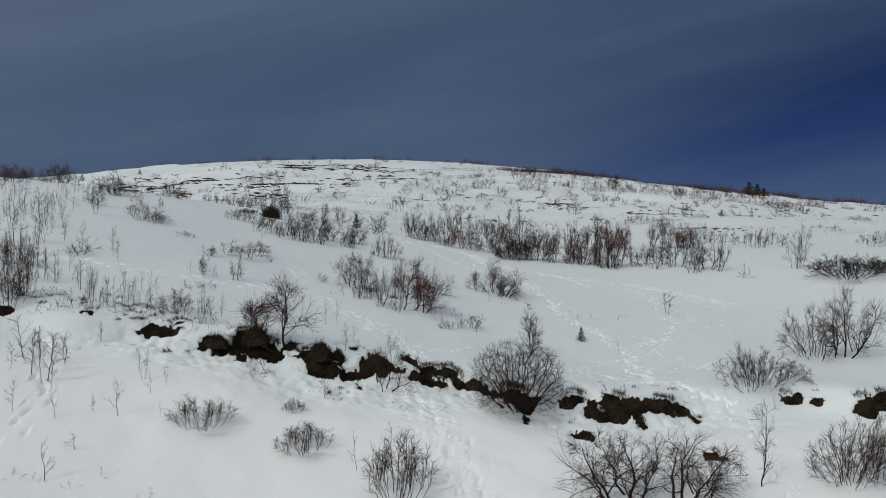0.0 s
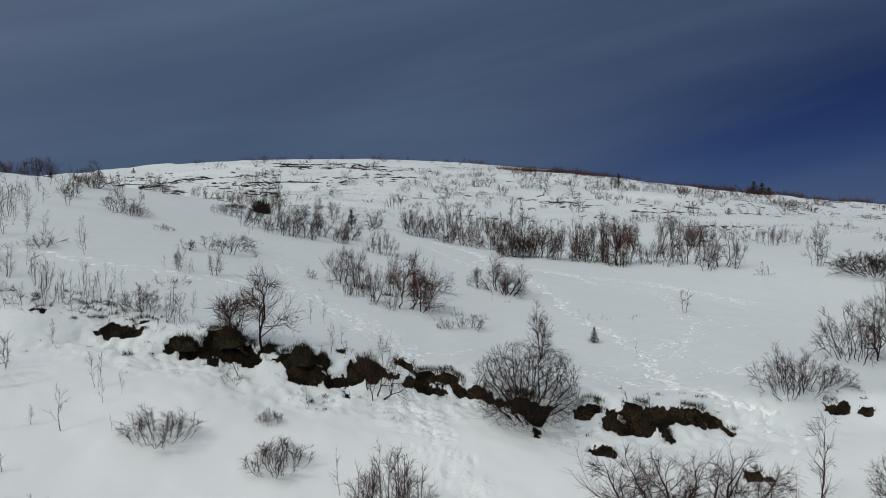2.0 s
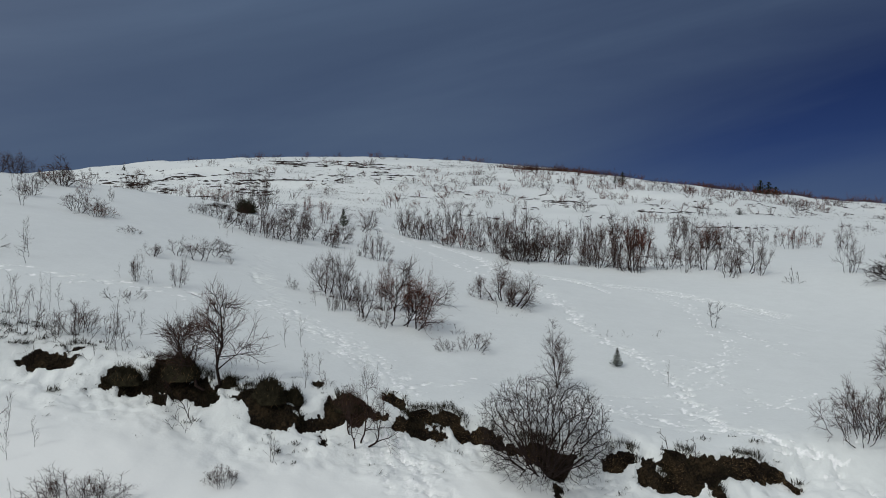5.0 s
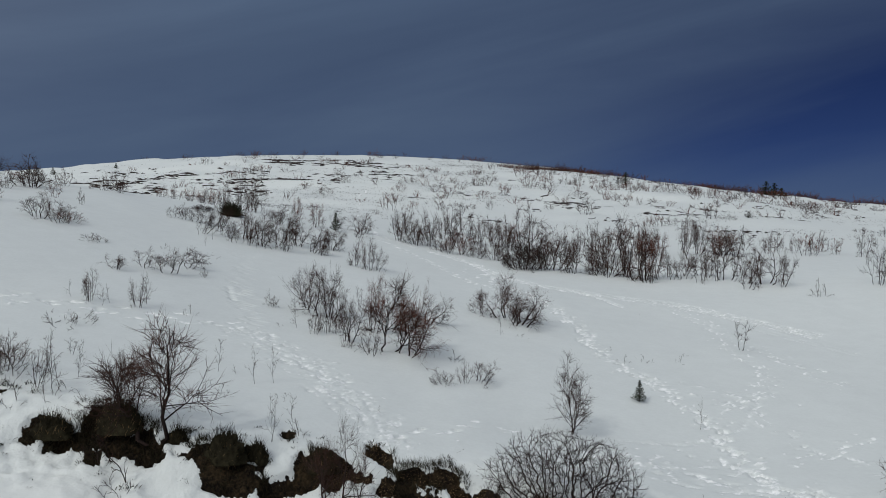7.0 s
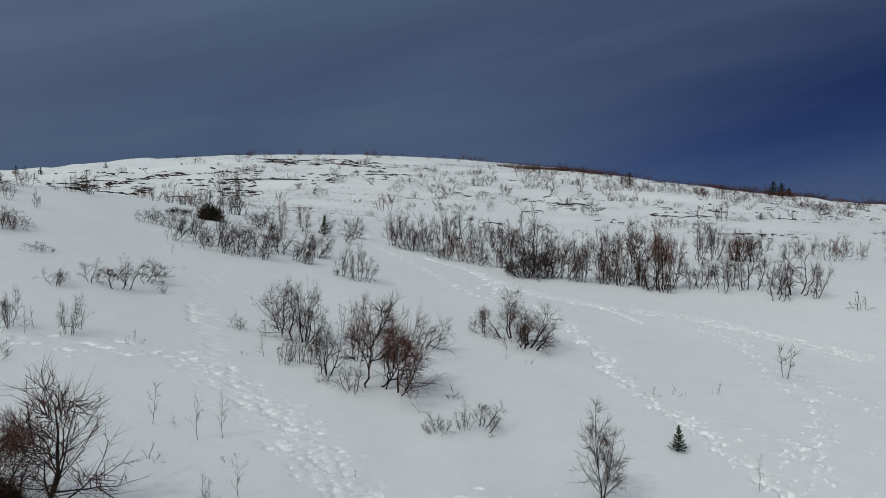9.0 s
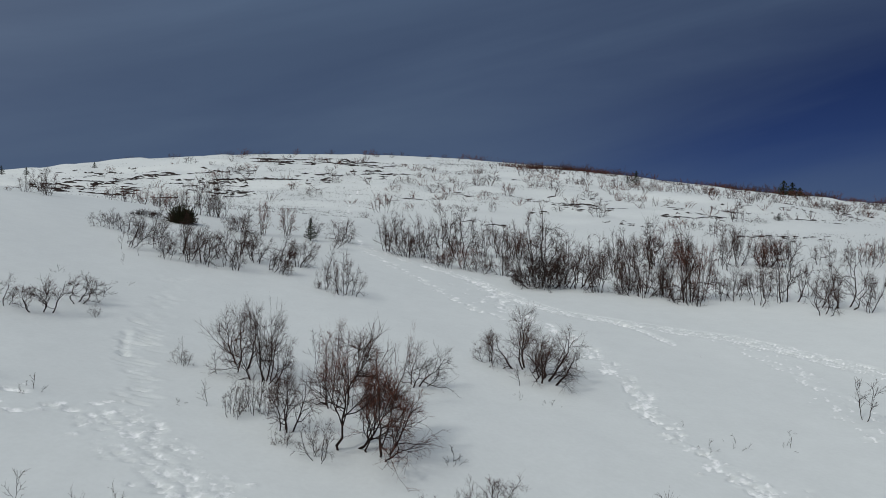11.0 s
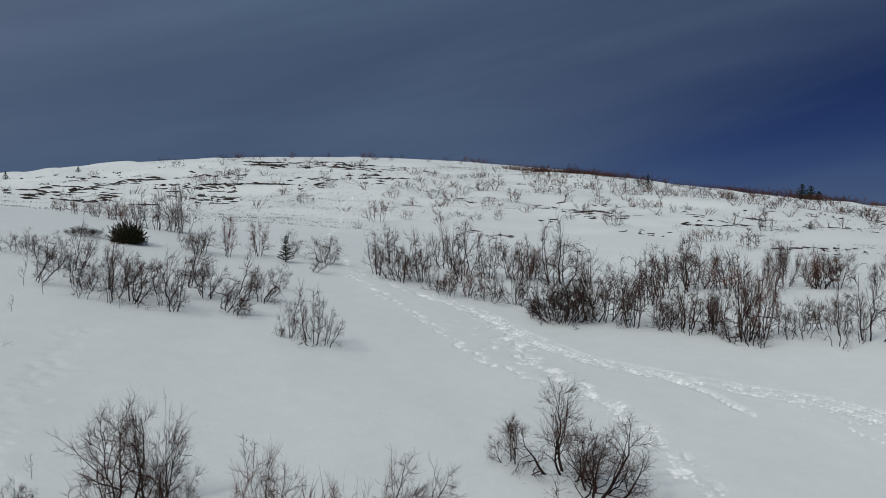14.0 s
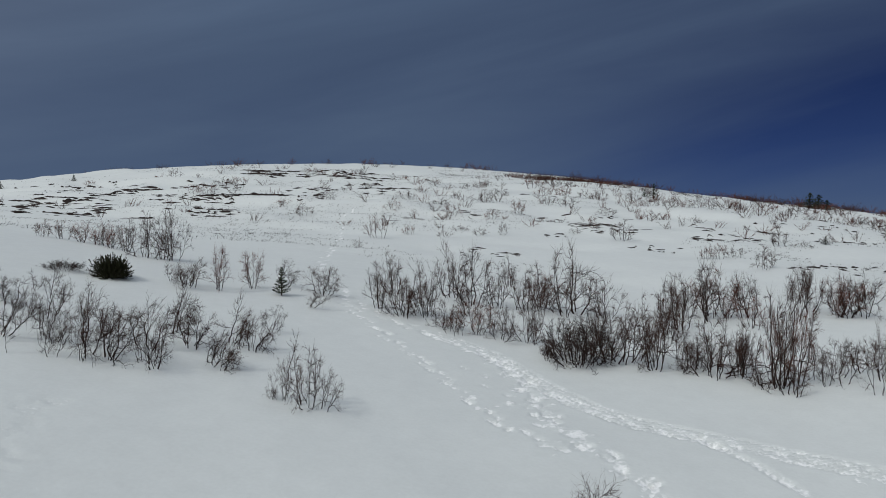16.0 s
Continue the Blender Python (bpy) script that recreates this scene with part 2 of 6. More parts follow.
def value_noise(x, y, size, seed=0):
    """Smooth noise between -1 and 1 with lumps of that size."""
    x, y = x / size + 37.3 * seed, y / size + 11.9 * seed
    i, j = np.floor(x).astype(int), np.floor(y).astype(int)
    u, v = x - i, y - j
    u, v = u * u * u * (u * (6 * u - 15) + 10), v * v * v * (v * (6 * v - 15) + 10)
    at = lambda a, b: TABLE[a % 256, b % 256]
    low = at(i, j) * (1 - u) + at(i + 1, j) * u
    high = at(i, j + 1) * (1 - u) + at(i + 1, j + 1) * u
    return 2 * (low * (1 - v) + high * v) - 1


def lumps(x, y):
    """The small forms of the snow: even drifts near by, humps on the upper hill, clods below the bank."""
    far = np.clip((y - 52) / 40, 0, 1)
    z = 0.035 * value_noise(x, y, 3.1, 1) + 0.012 * value_noise(x, y * 0.7, 0.9, 2)
    z += far * (0.42 * value_noise(x * 0.5, y, 4.6, 3) + 0.27 * value_noise(x * 0.5, y, 2.0, 4)) * np.clip((160 - y) / 40, 0.25, 1)
    s = y - bank_line(x)
    rough = np.exp(-(((s + 0.35) / 0.75) ** 2)) * np.clip((8.4 - abs(x + 0.6)) / 1.5, 0.15, 1)
    z += rough * (0.055 * value_noise(x, y, 0.36, 5) + 0.042 * value_noise(x, y, 0.17, 6) + 0.016 * value_noise(x, y, 0.085, 16))
    mound = np.exp(-(((x + 4.75) / 0.55) ** 2) - ((y - 22.5) / 0.35) ** 2) + 0.6 * np.exp(-(((x + 5.6) / 0.4) ** 2) - ((y - 22.3) / 0.25) ** 2) + 0.25 * np.exp(-(((x + 2.95) / 0.45) ** 2) - ((y - 22.2) / 0.35) ** 2)
    z += 0.16 * mound
    below = np.clip(-s / 1.0, 0, 1) * np.clip((y - 8) / 4, 0, 1)
    z += below * (0.016 * value_noise(x, y, 0.8, 7) + 0.008 * value_noise(x, y, 0.28, 8))
    return z


def ground_z(x, y):
    return float(hill([x], [y])[0] + lumps(np.array([float(x)]), np.array([float(y)]))[0])


def steps(a, b, size):
    return np.linspace(a, b, max(2, int(round((b - a) / size)) + 1))[:-1]


def growing(a, b, ratio):
    n = int(math.log(b / a) / math.log(ratio)) + 1
    return a * (b / a) ** (np.arange(n) / n)


rows = np.concatenate([[-400, -150, -60, -30, -15], steps(-8, 8, 2.0), steps(8, 14, 0.5), steps(14, 20.4, 0.11), steps(20.4, 21.5, 0.045), steps(21.5, 22.9, 0.022), steps(22.9, 23.4, 0.045), steps(23.4, 32, 0.046), steps(32, 47, 0.085),
                       steps(47, 62, 0.22), growing(62, 180, 1.0075), growing(180, 2500, 1.09), [2500]])
side = np.concatenate([steps(0.42, 0.8, 0.006), growing(0.8, 60, 1.22), [60]])
cols = np.concatenate([-side[::-1], steps(-0.42, 0.42, 0.0018)[1:], side])
NR, NC = len(rows), len(cols)
GX = cols[None, :] * (np.maximum(rows, 0)[:, None] + 8)
GY = np.repeat(rows[:, None], NC, 1)
GZ = (hill(GX, GY) + lumps(GX.ravel(), GY.ravel())).reshape(NR, NC)
BROKEN = np.zeros((NR, NC))


def press(x, y, angle, length, width, depth, rim=0.22, broken=1.0):
    """A footprint: a hollow with a raised rim."""
    reach = 1.9 * max(length, width)
    r0, r1 = np.searchsorted(rows, (y - reach, y + reach))
    c0, c1 = np.searchsorted(cols, ((x - reach) / (y + 8), (x + reach) / (y + 8)))
    X, Y = GX[r0:r1, c0:c1] - x, GY[r0:r1, c0:c1] - y
    c, s = math.cos(angle), math.sin(angle)
    q = np.hypot((X * c + Y * s) / length, (Y * c - X * s) / width)
    q = q + 0.3 * value_noise(GX[r0:r1, c0:c1], GY[r0:r1, c0:c1], 0.11, 41) + 0.2 * value_noise(GX[r0:r1, c0:c1], GY[r0:r1, c0:c1], 0.05, 42)
    BROKEN[r0:r1, c0:c1] = np.maximum(BROKEN[r0:r1, c0:c1], np.exp(-((q / 1.15) ** 3)) * broken)
    GZ[r0:r1, c0:c1] += depth * (rim * np.exp(-(((q - 1.35) / 0.3) ** 2)) - np.exp(-(np.maximum(q, 0) ** 6)))


def follow(points, step, start=0.0):
    """Places and headings at even steps along a line through the points."""
    points = [Vector(p) for p in points]
    left, out = start, []
    for a, b in zip(points, points[1:]):
        d, far = (b - a), (b - a).length
        while left < far:
            out.append((*(a + d * (left / far)), math.atan2(d.y, d.x)))
            left += step
        left -= far
    return out


trail_rng = random.Random(5)


def trail(points, tracks=1, step=0.55, depth=0.040, spread=0.10, size=1.0, fresh=0.85):
    """Footprints of so many passers-by along a line."""
    for n in range(tracks):
        off = trail_rng.uniform(-spread, spread) if tracks > 1 else 0
        for k, (x, y, a) in enumerate(follow(points, step, trail_rng.uniform(0, step))):
            aside = off + (0.11 if k % 2 else -0.11) + trail_rng.gauss(0, 0.035)
            turn = a + trail_rng.gauss(0, 0.25 if tracks < 10 else 0.7)
            px, py = x - math.sin(a) * aside, y + math.cos(a) * aside
            far = 0.9 + 0.006 * max(0, y - 24)
            press(px, py, turn, 0.12 * far * size * trail_rng.uniform(0.6, 1.3), 0.055 * far * size * trail_rng.uniform(0.7, 1.3), depth * trail_rng.uniform(0.5, 1.25), broken=fresh * trail_rng.uniform(0.35, 1.0))
            # the drag of the foot and thrown clods
            if trail_rng.random() < 0.6:
                press(px - 0.17 * math.cos(a), py - 0.17 * math.sin(a), a + trail_rng.gauss(0, 0.1), 0.14 * far, 0.035 * far, 0.4 * depth, 0.2, fresh * trail_rng.uniform(0.3, 0.8))
            if trail_rng.random() < 0.7:
                press(px + trail_rng.gauss(0, 0.16), py + trail_rng.gauss(0, 0.2), turn + 1.0, 0.05 * far, 0.035 * far, -0.5 * depth, 0.1, fresh * trail_rng.uniform(0.3, 0.9))


def ski_track(points, offsets, depth=0.04, fresh=1.0):
    for o in offsets:
        for x, y, a in follow(points, 0.16):
            press(x - math.sin(a) * o, y + math.cos(a) * o, a, 0.14, 0.06, depth * trail_rng.uniform(0.55, 0.8), 0.2, fresh * trail_rng.uniform(0.2, 0.7))


trail([(-4.14, 48.7), (-2.1, 45.9), (-0.8, 44.8), (0.9, 43.6), (1.97, 41.6), (2.8, 40.4)], 3, spread=0.25)
ski_track([(-0.8, 44.9), (0.9, 43.6), (1.97, 41.7), (2.8, 40.5), (3.8, 39.6), (6.0, 38.7), (7.9, 37.7), (9.6, 35.9), (11.5, 33.6)], (-0.3, -0.1, 0.12, 0.34))
ski_track([(4.85, 39.2), (5.69, 37.85), (6.1, 36.7)], (-0.05, 0.07), 0.04)
trail([(2.8, 40.4), (3.8, 39.5), (6.0, 38.7), (7.9, 37.7), (9.5, 35.9)], 1, 0.75)
trail([(-3.76, 47.0), (-2.06, 43.7), (-1.15, 42.3), (-0.21, 40.7), (0.81, 38.65), (1.56, 37.7), (2.32, 37.5)], 2, 0.6, size=1.15)
trail([(0.2, 42.2), (0.9, 40.6), (1.6, 38.9), (2.2, 37.9)], 1, 0.6)
trail([(1.1, 43.4), (1.65, 41.2), (1.96, 39.2), (2.33, 38.3), (2.85, 37.3), (3.24, 36.3), (3.67, 35.3), (3.74, 34.0), (4.03, 32.9), (4.0, 31.2)], 9, spread=0.20, size=0.68)
trail([(4.0, 31.2), (4.13, 30.0), (4.45, 29.1), (4.91, 28.3), (5.08, 27.2), (5.36, 26.2), (5.3, 25.2), (5.2, 24.4), (5.17, 23.7), (6.1, 22.7), (6.9, 22.3)], 6, 0.5, spread=0.13, size=0.68)
trail([(6.9, 22.3), (7.0, 21.3), (6.9, 19.9), (6.4, 18.3), (6.2, 16.0)], 3, spread=0.15)
trail([(-12.0, 26.2), (-10.75, 26.3), (-9.26, 26.7), (-7.5, 26.8), (-6.06, 27.55), (-5.1, 27.7), (-4.5, 27.85)], 3, spread=0.25)
trail([(-4.5, 27.85), (-3.9, 27.1), (-2.95, 26.4), (-2.37, 25.7), (-1.78, 25.0), (-1.16, 24.1), (-0.85, 22.9)], 17, 0.45, 0.026, 0.42, 0.50, 0.62)
trail([(-0.93, 22.0), (-0.49, 21.2), (-0.07, 20.2), (0.24, 19.3), (0.67, 18.1), (0.9, 16.0)], 14, 0.45, 0.032, 0.42, 0.62, 0.8)
trail([(7.9, 37.4), (8.66, 34.8), (8.75, 33.1), (9.18, 31.4), (9.49, 29.9), (9.6, 28.7)], 4, spread=0.5, depth=0.020, size=0.55)
trail([(8.79, 35.2), (8.2, 33.2), (7.97, 31.0), (8.07, 29.7), (7.45, 28.2), (5.93, 26.9)], 3, spread=0.25, depth=0.018, size=0.55)
trail([(4.96, 28.5), (6.2, 28.3), (6.46, 27.3), (6.63, 26.0), (6.73, 25.0)], 2, spread=0.2, depth=0.018, size=0.6)
trail([(6.73, 25.0), (7.2, 24.0), (7.6, 23.2), (7.3, 22.4)], 2, spread=0.2, depth=0.018, size=0.55)
trail([(2.7, 24.3), (4.0, 24.0), (5.4, 24.1), (6.6, 24.6), (8.2, 25.6)], 2, spread=0.15, depth=0.016, size=0.6)
trail([(3.1, 23.6), (4.2, 24.6), (5.8, 26.5), (8.0, 29.7)], 1, depth=0.018, size=0.6)
trail([(2.6, 24.1), (3.6, 23.6), (5.0, 23.3), (6.2, 22.8)], 6, spread=0.25, depth=0.026, size=0.65)
trail([(-4.1, 48.7), (-6.2, 54.0), (-7.9, 69.7), (-9.9, 82.5), (-9.3, 90.6)], 2, 0.8, 0.05, 0.2, 1.25)
trail([(-9.3, 21.6), (-8.5, 20.4), (-7.9, 19.2), (-7.6, 17.0)], 3, spread=0.25)
trail([(-0.9, 23.3), (0.3, 24.2), (1.2, 24.6), (2.0, 24.3)], 2, spread=0.25, depth=0.032, size=0.8)
ski_track([(3.0, 24.9), (4.6, 25.1), (5.9, 26.0), (6.9, 27.6), (7.6, 28.3)], (0.0,), 0.012, 0.45)
ski_track([(9.6, 34.6), (10.4, 33.2), (11.4, 31.6)], (0.0, 0.3), 0.012, 0.5)
# slumped snow on the slope to the west
for x, y, a in follow([(-7.0, 36.0), (-6.35, 33.2), (-5.6, 31.1), (-5.3, 30.1), (-4.7, 29.2), (-4.4, 28.2)], 0.17):
    press(x + trail_rng.gauss(0, 0.15), y, trail_rng.gauss(0.1, 0.25), 0.22 * trail_rng.uniform(0.5, 1.4), 0.055 * trail_rng.uniform(0.7, 1.4), 0.024 * trail_rng.uniform(0.5, 1.1), 0.45, trail_rng.uniform(0.0, 0.25))
for x, y, a in follow([(-6.0, 31.2), (-5.75, 30.6), (-5.5, 30.1)], 0.12):
    press(x, y, a + trail_rng.gauss(0, 0.5), 0.10, 0.06, 0.03, 0.3, 0.05)

# trodden snow is churned into small clods
GZ += BROKEN * (0.040 * np.tanh(3 * value_noise(GX, GY, 0.21, 20)) + 0.018 * value_noise(GX, GY, 0.09, 21))
# bare patches where the snow has slid from the bank
PATCHES = []


def open_patch(dry, *parts):
    """Open soil made up of drawn-out blobs: two ends and the reach across and along the slope; dry is the share of grass."""
    PATCHES.append((dry, parts))


open_patch(0, (-7.26, 22.43, -6.64, 22.43, 0.15, 0.12), (-7.51, 22.41, -7.39, 22.41, 0.04, 0.03))
open_patch(0, (-6.80, 22.64, -6.56, 22.71, 0.04, 0.06))
open_patch(0.1, (-5.96, 22.15, -5.28, 22.30, 0.08, 0.06), (-5.76, 22.30, -5.50, 22.30, 0.18, 0.13), (-5.59, 22.14, -5.19, 22.20, 0.07, 0.05))
open_patch(0, (-4.95, 22.47, -4.79, 22.42, 0.24, 0.22), (-5.00, 22.31, -4.20, 22.27, 0.19, 0.13), (-4.93, 22.09, -4.84, 22.06, 0.09, 0.09), (-4.16, 22.15, -3.96, 22.08, 0.10, 0.07))
open_patch(0, (-3.97, 22.23, -3.62, 22.30, 0.05, 0.08), (-3.73, 22.12, -3.50, 22.05, 0.04, 0.04))
open_patch(0, (-3.27, 22.12, -2.92, 22.03, 0.18, 0.17), (-3.07, 21.90, -2.69, 22.03, 0.18, 0.12), (-2.87, 21.84, -2.65, 21.86, 0.13, 0.10), (-2.82, 21.66, -2.80, 21.63, 0.05, 0.05), (-2.76, 22.35, -2.49, 22.21, 0.08, 0.08))
open_patch(0.4, (-2.39, 22.00, -2.00, 22.13, 0.14, 0.09), (-2.00, 21.87, -1.95, 21.77, 0.06, 0.12), (-1.90, 22.29, -1.40, 22.37, 0.20, 0.19), (-1.95, 22.46, -1.92, 22.43, 0.09, 0.10), (-1.40, 22.35, -1.01, 22.31, 0.12, 0.10), (-1.70, 22.58, -1.52, 22.47, 0.10, 0.15))
open_patch(0, (-2.30, 22.92, -2.24, 22.86, 0.06, 0.14))
open_patch(0, (-8.89, 22.20, -8.61, 22.39, 0.05, 0.07), (-8.65, 22.24, -8.61, 22.26, 0.04, 0.04))
open_patch(0, (-7.58, 22.37, -7.43, 22.38, 0.05, 0.04))
open_patch(0.8, (-1.03, 22.90, -0.73, 22.69, 0.09, 0.22), (-0.70, 22.25, -0.33, 22.28, 0.13, 0.09), (-0.50, 22.48, 0.19, 22.62, 0.13, 0.13), (-0.12, 22.30, 0.04, 22.33, 0.08, 0.07), (0.30, 22.52, 0.84, 22.48, 0.14, 0.10), (0.84, 22.46, 1.66, 22.19, 0.13, 0.10))
open_patch(0.1, (1.60, 22.08, 2.01, 22.02, 0.22, 0.19), (1.84, 21.87, 1.98, 21.83, 0.08, 0.11), (1.88, 21.43, 1.88, 21.24, 0.07, 0.17))
open_patch(0.3, (2.31, 22.09, 2.48, 22.06, 0.06, 0.05))
open_patch(0.6, (2.86, 22.06, 3.21, 22.20, 0.14, 0.11), (3.15, 22.33, 3.25, 22.29, 0.05, 0.05))
open_patch(0, (3.48, 22.17, 3.54, 22.12, 0.11, 0.09), (3.50, 21.97, 3.74, 21.77, 0.15, 0.12))
open_patch(0.75, (4.00, 22.07, 4.28, 21.90, 0.26, 0.21), (4.41, 21.95, 5.35, 22.06, 0.22, 0.21), (5.46, 22.14, 5.79, 22.13, 0.14, 0.13), (5.82, 22.09, 5.99, 21.93, 0.09, 0.14), (3.96, 21.79, 4.16, 21.69, 0.10, 0.09), (4.56, 21.65, 4.58, 21.48, 0.11, 0.10))
open_patch(0.1, (2.96, 20.79, 3.27, 20.74, 0.12, 0.28))
open_patch(0.3, (8.30, 22.48, 8.60, 22.48, 0.12, 0.09))
open_patch(0.2, (8.95, 22.42, 9.12, 22.38, 0.10, 0.08))
open_patch(0.6, (9.90, 21.90, 10.70, 22.15, 0.22, 0.22))
open_patch(0.5, (5.50, 19.75, 5.68, 19.75, 0.16, 0.22))
open_patch(0.2, (5.86, 19.10, 5.90, 19.10, 0.08, 0.08))
open_patch(0, (-11.20, 21.90, -10.70, 22.10, 0.22, 0.13))


def bare(x, y, edge=0.0):
    """Whether the soil lies open at a place; the snow's edge is ragged."""
    wx = x + 0.05 * value_noise(x, y, 0.2, 9) + 0.03 * value_noise(x, y, 0.08, 10)
    wy = y + 0.045 * value_noise(x, y, 0.2, 11) + 0.035 * value_noise(x, y, 0.08, 12)
    hit = np.zeros(x.shape, bool)
    for _, parts in PATCHES:
        for ax, ay, bx, by, across, along_slope in parts:
            ux, uy, px, py = (bx - ax) / across, (by - ay) / along_slope, (wx - ax) / across, (wy - ay) / along_slope
            f = np.clip((px * ux + py * uy) / (ux * ux + uy * uy + 1e-9), 0, 1)
            hit |= np.hypot(px - f * ux, py - f * uy) < 1.02 + edge
    return hit


b0, b1 = np.searchsorted(rows, (18.5, 23.4))
open_soil = bare(GX[b0:b1], GY[b0:b1])
GZ[b0:b1] += np.where(open_soil, -0.06 + 0.10 * value_noise(GX[b0:b1], GY[b0:b1], 0.28, 14) + 0.04 * value_noise(GX[b0:b1], GY[b0:b1], 0.09, 15), 0.0)


def mesh_from(name, verts, faces, materials):
    me = bpy.data.meshes.new(name)
    me.from_pydata(verts, [], faces)
    for m in materials:
        me.materials.append(m)
    return me


ids = np.arange(NR * NC).reshape(NR, NC)
quads = np.stack([ids[:-1, :-1], ids[:-1, 1:], ids[1:, 1:], ids[1:, :-1]], -1).reshape(-1, 4)
gm = bpy.data.meshes.new("ground")
gm.vertices.add(NR * NC)
gm.vertices.foreach_set("co", np.stack([GX, GY, GZ], -1).ravel())
gm.loops.add(quads.size)
gm.loops.foreach_set("vertex_index", quads.ravel())
gm.polygons.add(len(quads))
gm.polygons.foreach_set("loop_start", np.arange(0, quads.size, 4))
gm.materials.append(GROUND)
gm.polygons.foreach_set("use_smooth", np.ones(len(quads), bool))
gm.update(calc_edges=True)


def softened(a):
    """Each value evened out with its neighbours."""
    b = np.pad(a, 1, mode="edge")
    return (4 * a + b[:-2, 1:-1] + b[2:, 1:-1] + b[1:-1, :-2] + b[1:-1, 2:]) / 8


bare_field = np.zeros((NR, NC))
bare_field[b0:b1] = open_soil
bare_field = softened(softened(bare_field))
slid = GY - bank_line(GX)
along_bank = np.clip((8.2 - abs(GX + 0.6)) / 1.5, 0, 1)
rough_field = np.clip(0.9 * BROKEN + 0.3 * along_bank * np.exp(-(((slid + 0.2) / 0.8) ** 2)) + 0.02 * (slid < 0), 0, 1)
# below the bank the snow takes a paler colour, fully so after two metres
fresh = np.clip(-slid / 2.0, 0, 1) * np.clip((GY - 4) / 6, 0, 1)
for name, field in (("broken", BROKEN), ("fresh", fresh), ("bare", bare_field), ("rough", rough_field)):
    mark = gm.attributes.new(name, "FLOAT", "POINT")
    mark.data.foreach_set("value", field.ravel())
tagged(new("ground", gm), "snow-covered hillside with footprints and bare soil patches", "ground", kind="structure")


# ---------------------------------------------------------------- bare shrubs
class Shape:
    """Collects tubes and blades for one mesh."""

    def __init__(self):
        self.v, self.f = [], []

    def tube(self, pts, r0, r1, sides):
        d = pts[-1] - pts[0]
        a = d.cross(Vector((0.3, 1, 0.2))).normalized()
        b = d.cross(a).normalized()
        base, n = len(self.v), len(pts)
        for k, p in enumerate(pts):
            r = r0 + (r1 - r0) * k / (n - 1)
            for s in range(sides):
                t = 6.2832 * s / sides
                self.v.append(p + a * (r * math.cos(t)) + b * (r * math.sin(t)))
        for k in range(n - 1):
            for s in range(sides):
                i, j = base + k * sides + s, base + k * sides + (s + 1) % sides
                self.f.append((i, j, j + sides, i + sides))

    def spike(self, p, tip, r):
        """A fine twig that ends in a point."""
        d = tip - p
        a = d.cross(Vector((0.3, 1, 0.2))).normalized() * r
        b = d.cross(a).normalized() * r
        base = len(self.v)
        self.v += [p + a, p - a * 0.5 + b * 0.87, p - a * 0.5 - b * 0.87, tip]
        self.f += [(base, base + 1, base + 3), (base + 1, base + 2, base + 3), (base + 2, base, base + 3)]

    def collar(self, ring, onto, count):
        """Joins the foot of a limb to the wood that carries it."""
        near = min(range(onto, onto + count), key=lambda i: (self.v[i] - self.v[ring]).length_squared)
        self.f.append((near, ring, ring + 1))

    def blade(self, p, tip, w):
        d = tip - p
        a = d.cross(Vector((0.2, 0.4, 1))).normalized() * w
        base = len(self.v)
        mid = p + d * 0.55 + Vector((0, 0, 0.08 * d.length))
        self.v += [p - a, p + a, mid + a * 0.8, mid - a * 0.8, tip]
        self.f += [(base, base + 1, base + 2, base + 3), (base + 3, base + 2, base + 4)]

    def mesh(self, name, *materials):
        me = mesh_from(name, self.v, self.f, materials)
        me.polygons.foreach_set("use_smooth", [True] * len(me.polygons))
        return me


def shoot(rng, p, d, length, n, wiggle, up):
    pts, p, d = [p.copy()], p.copy(), d.normalized()
    for _ in range(n):
        d = (d + Vector((rng.gauss(0, wiggle), rng.gauss(0, wiggle), rng.gauss(0, wiggle) + up))).normalized()
        p = p + d * (length / n)
        pts.append(p)
    return pts


def aslant(rng, d, lo, hi):
    """A direction that leaves d at an angle between lo and hi degrees."""
    d = d.normalized()
    side = d.cross(Vector((rng.gauss(0, 1), rng.gauss(0, 1), rng.gauss(0, 1)))).normalized()
    a = radians(rng.uniform(lo, hi))
    return d * math.cos(a) + side * math.sin(a)


def along(pts, s):
    k = min(int(s * (len(pts) - 1)), len(pts) - 2)
    f = s * (len(pts) - 1) - k
    return pts[k].lerp(pts[k + 1], f), pts[k + 1] - pts[k]


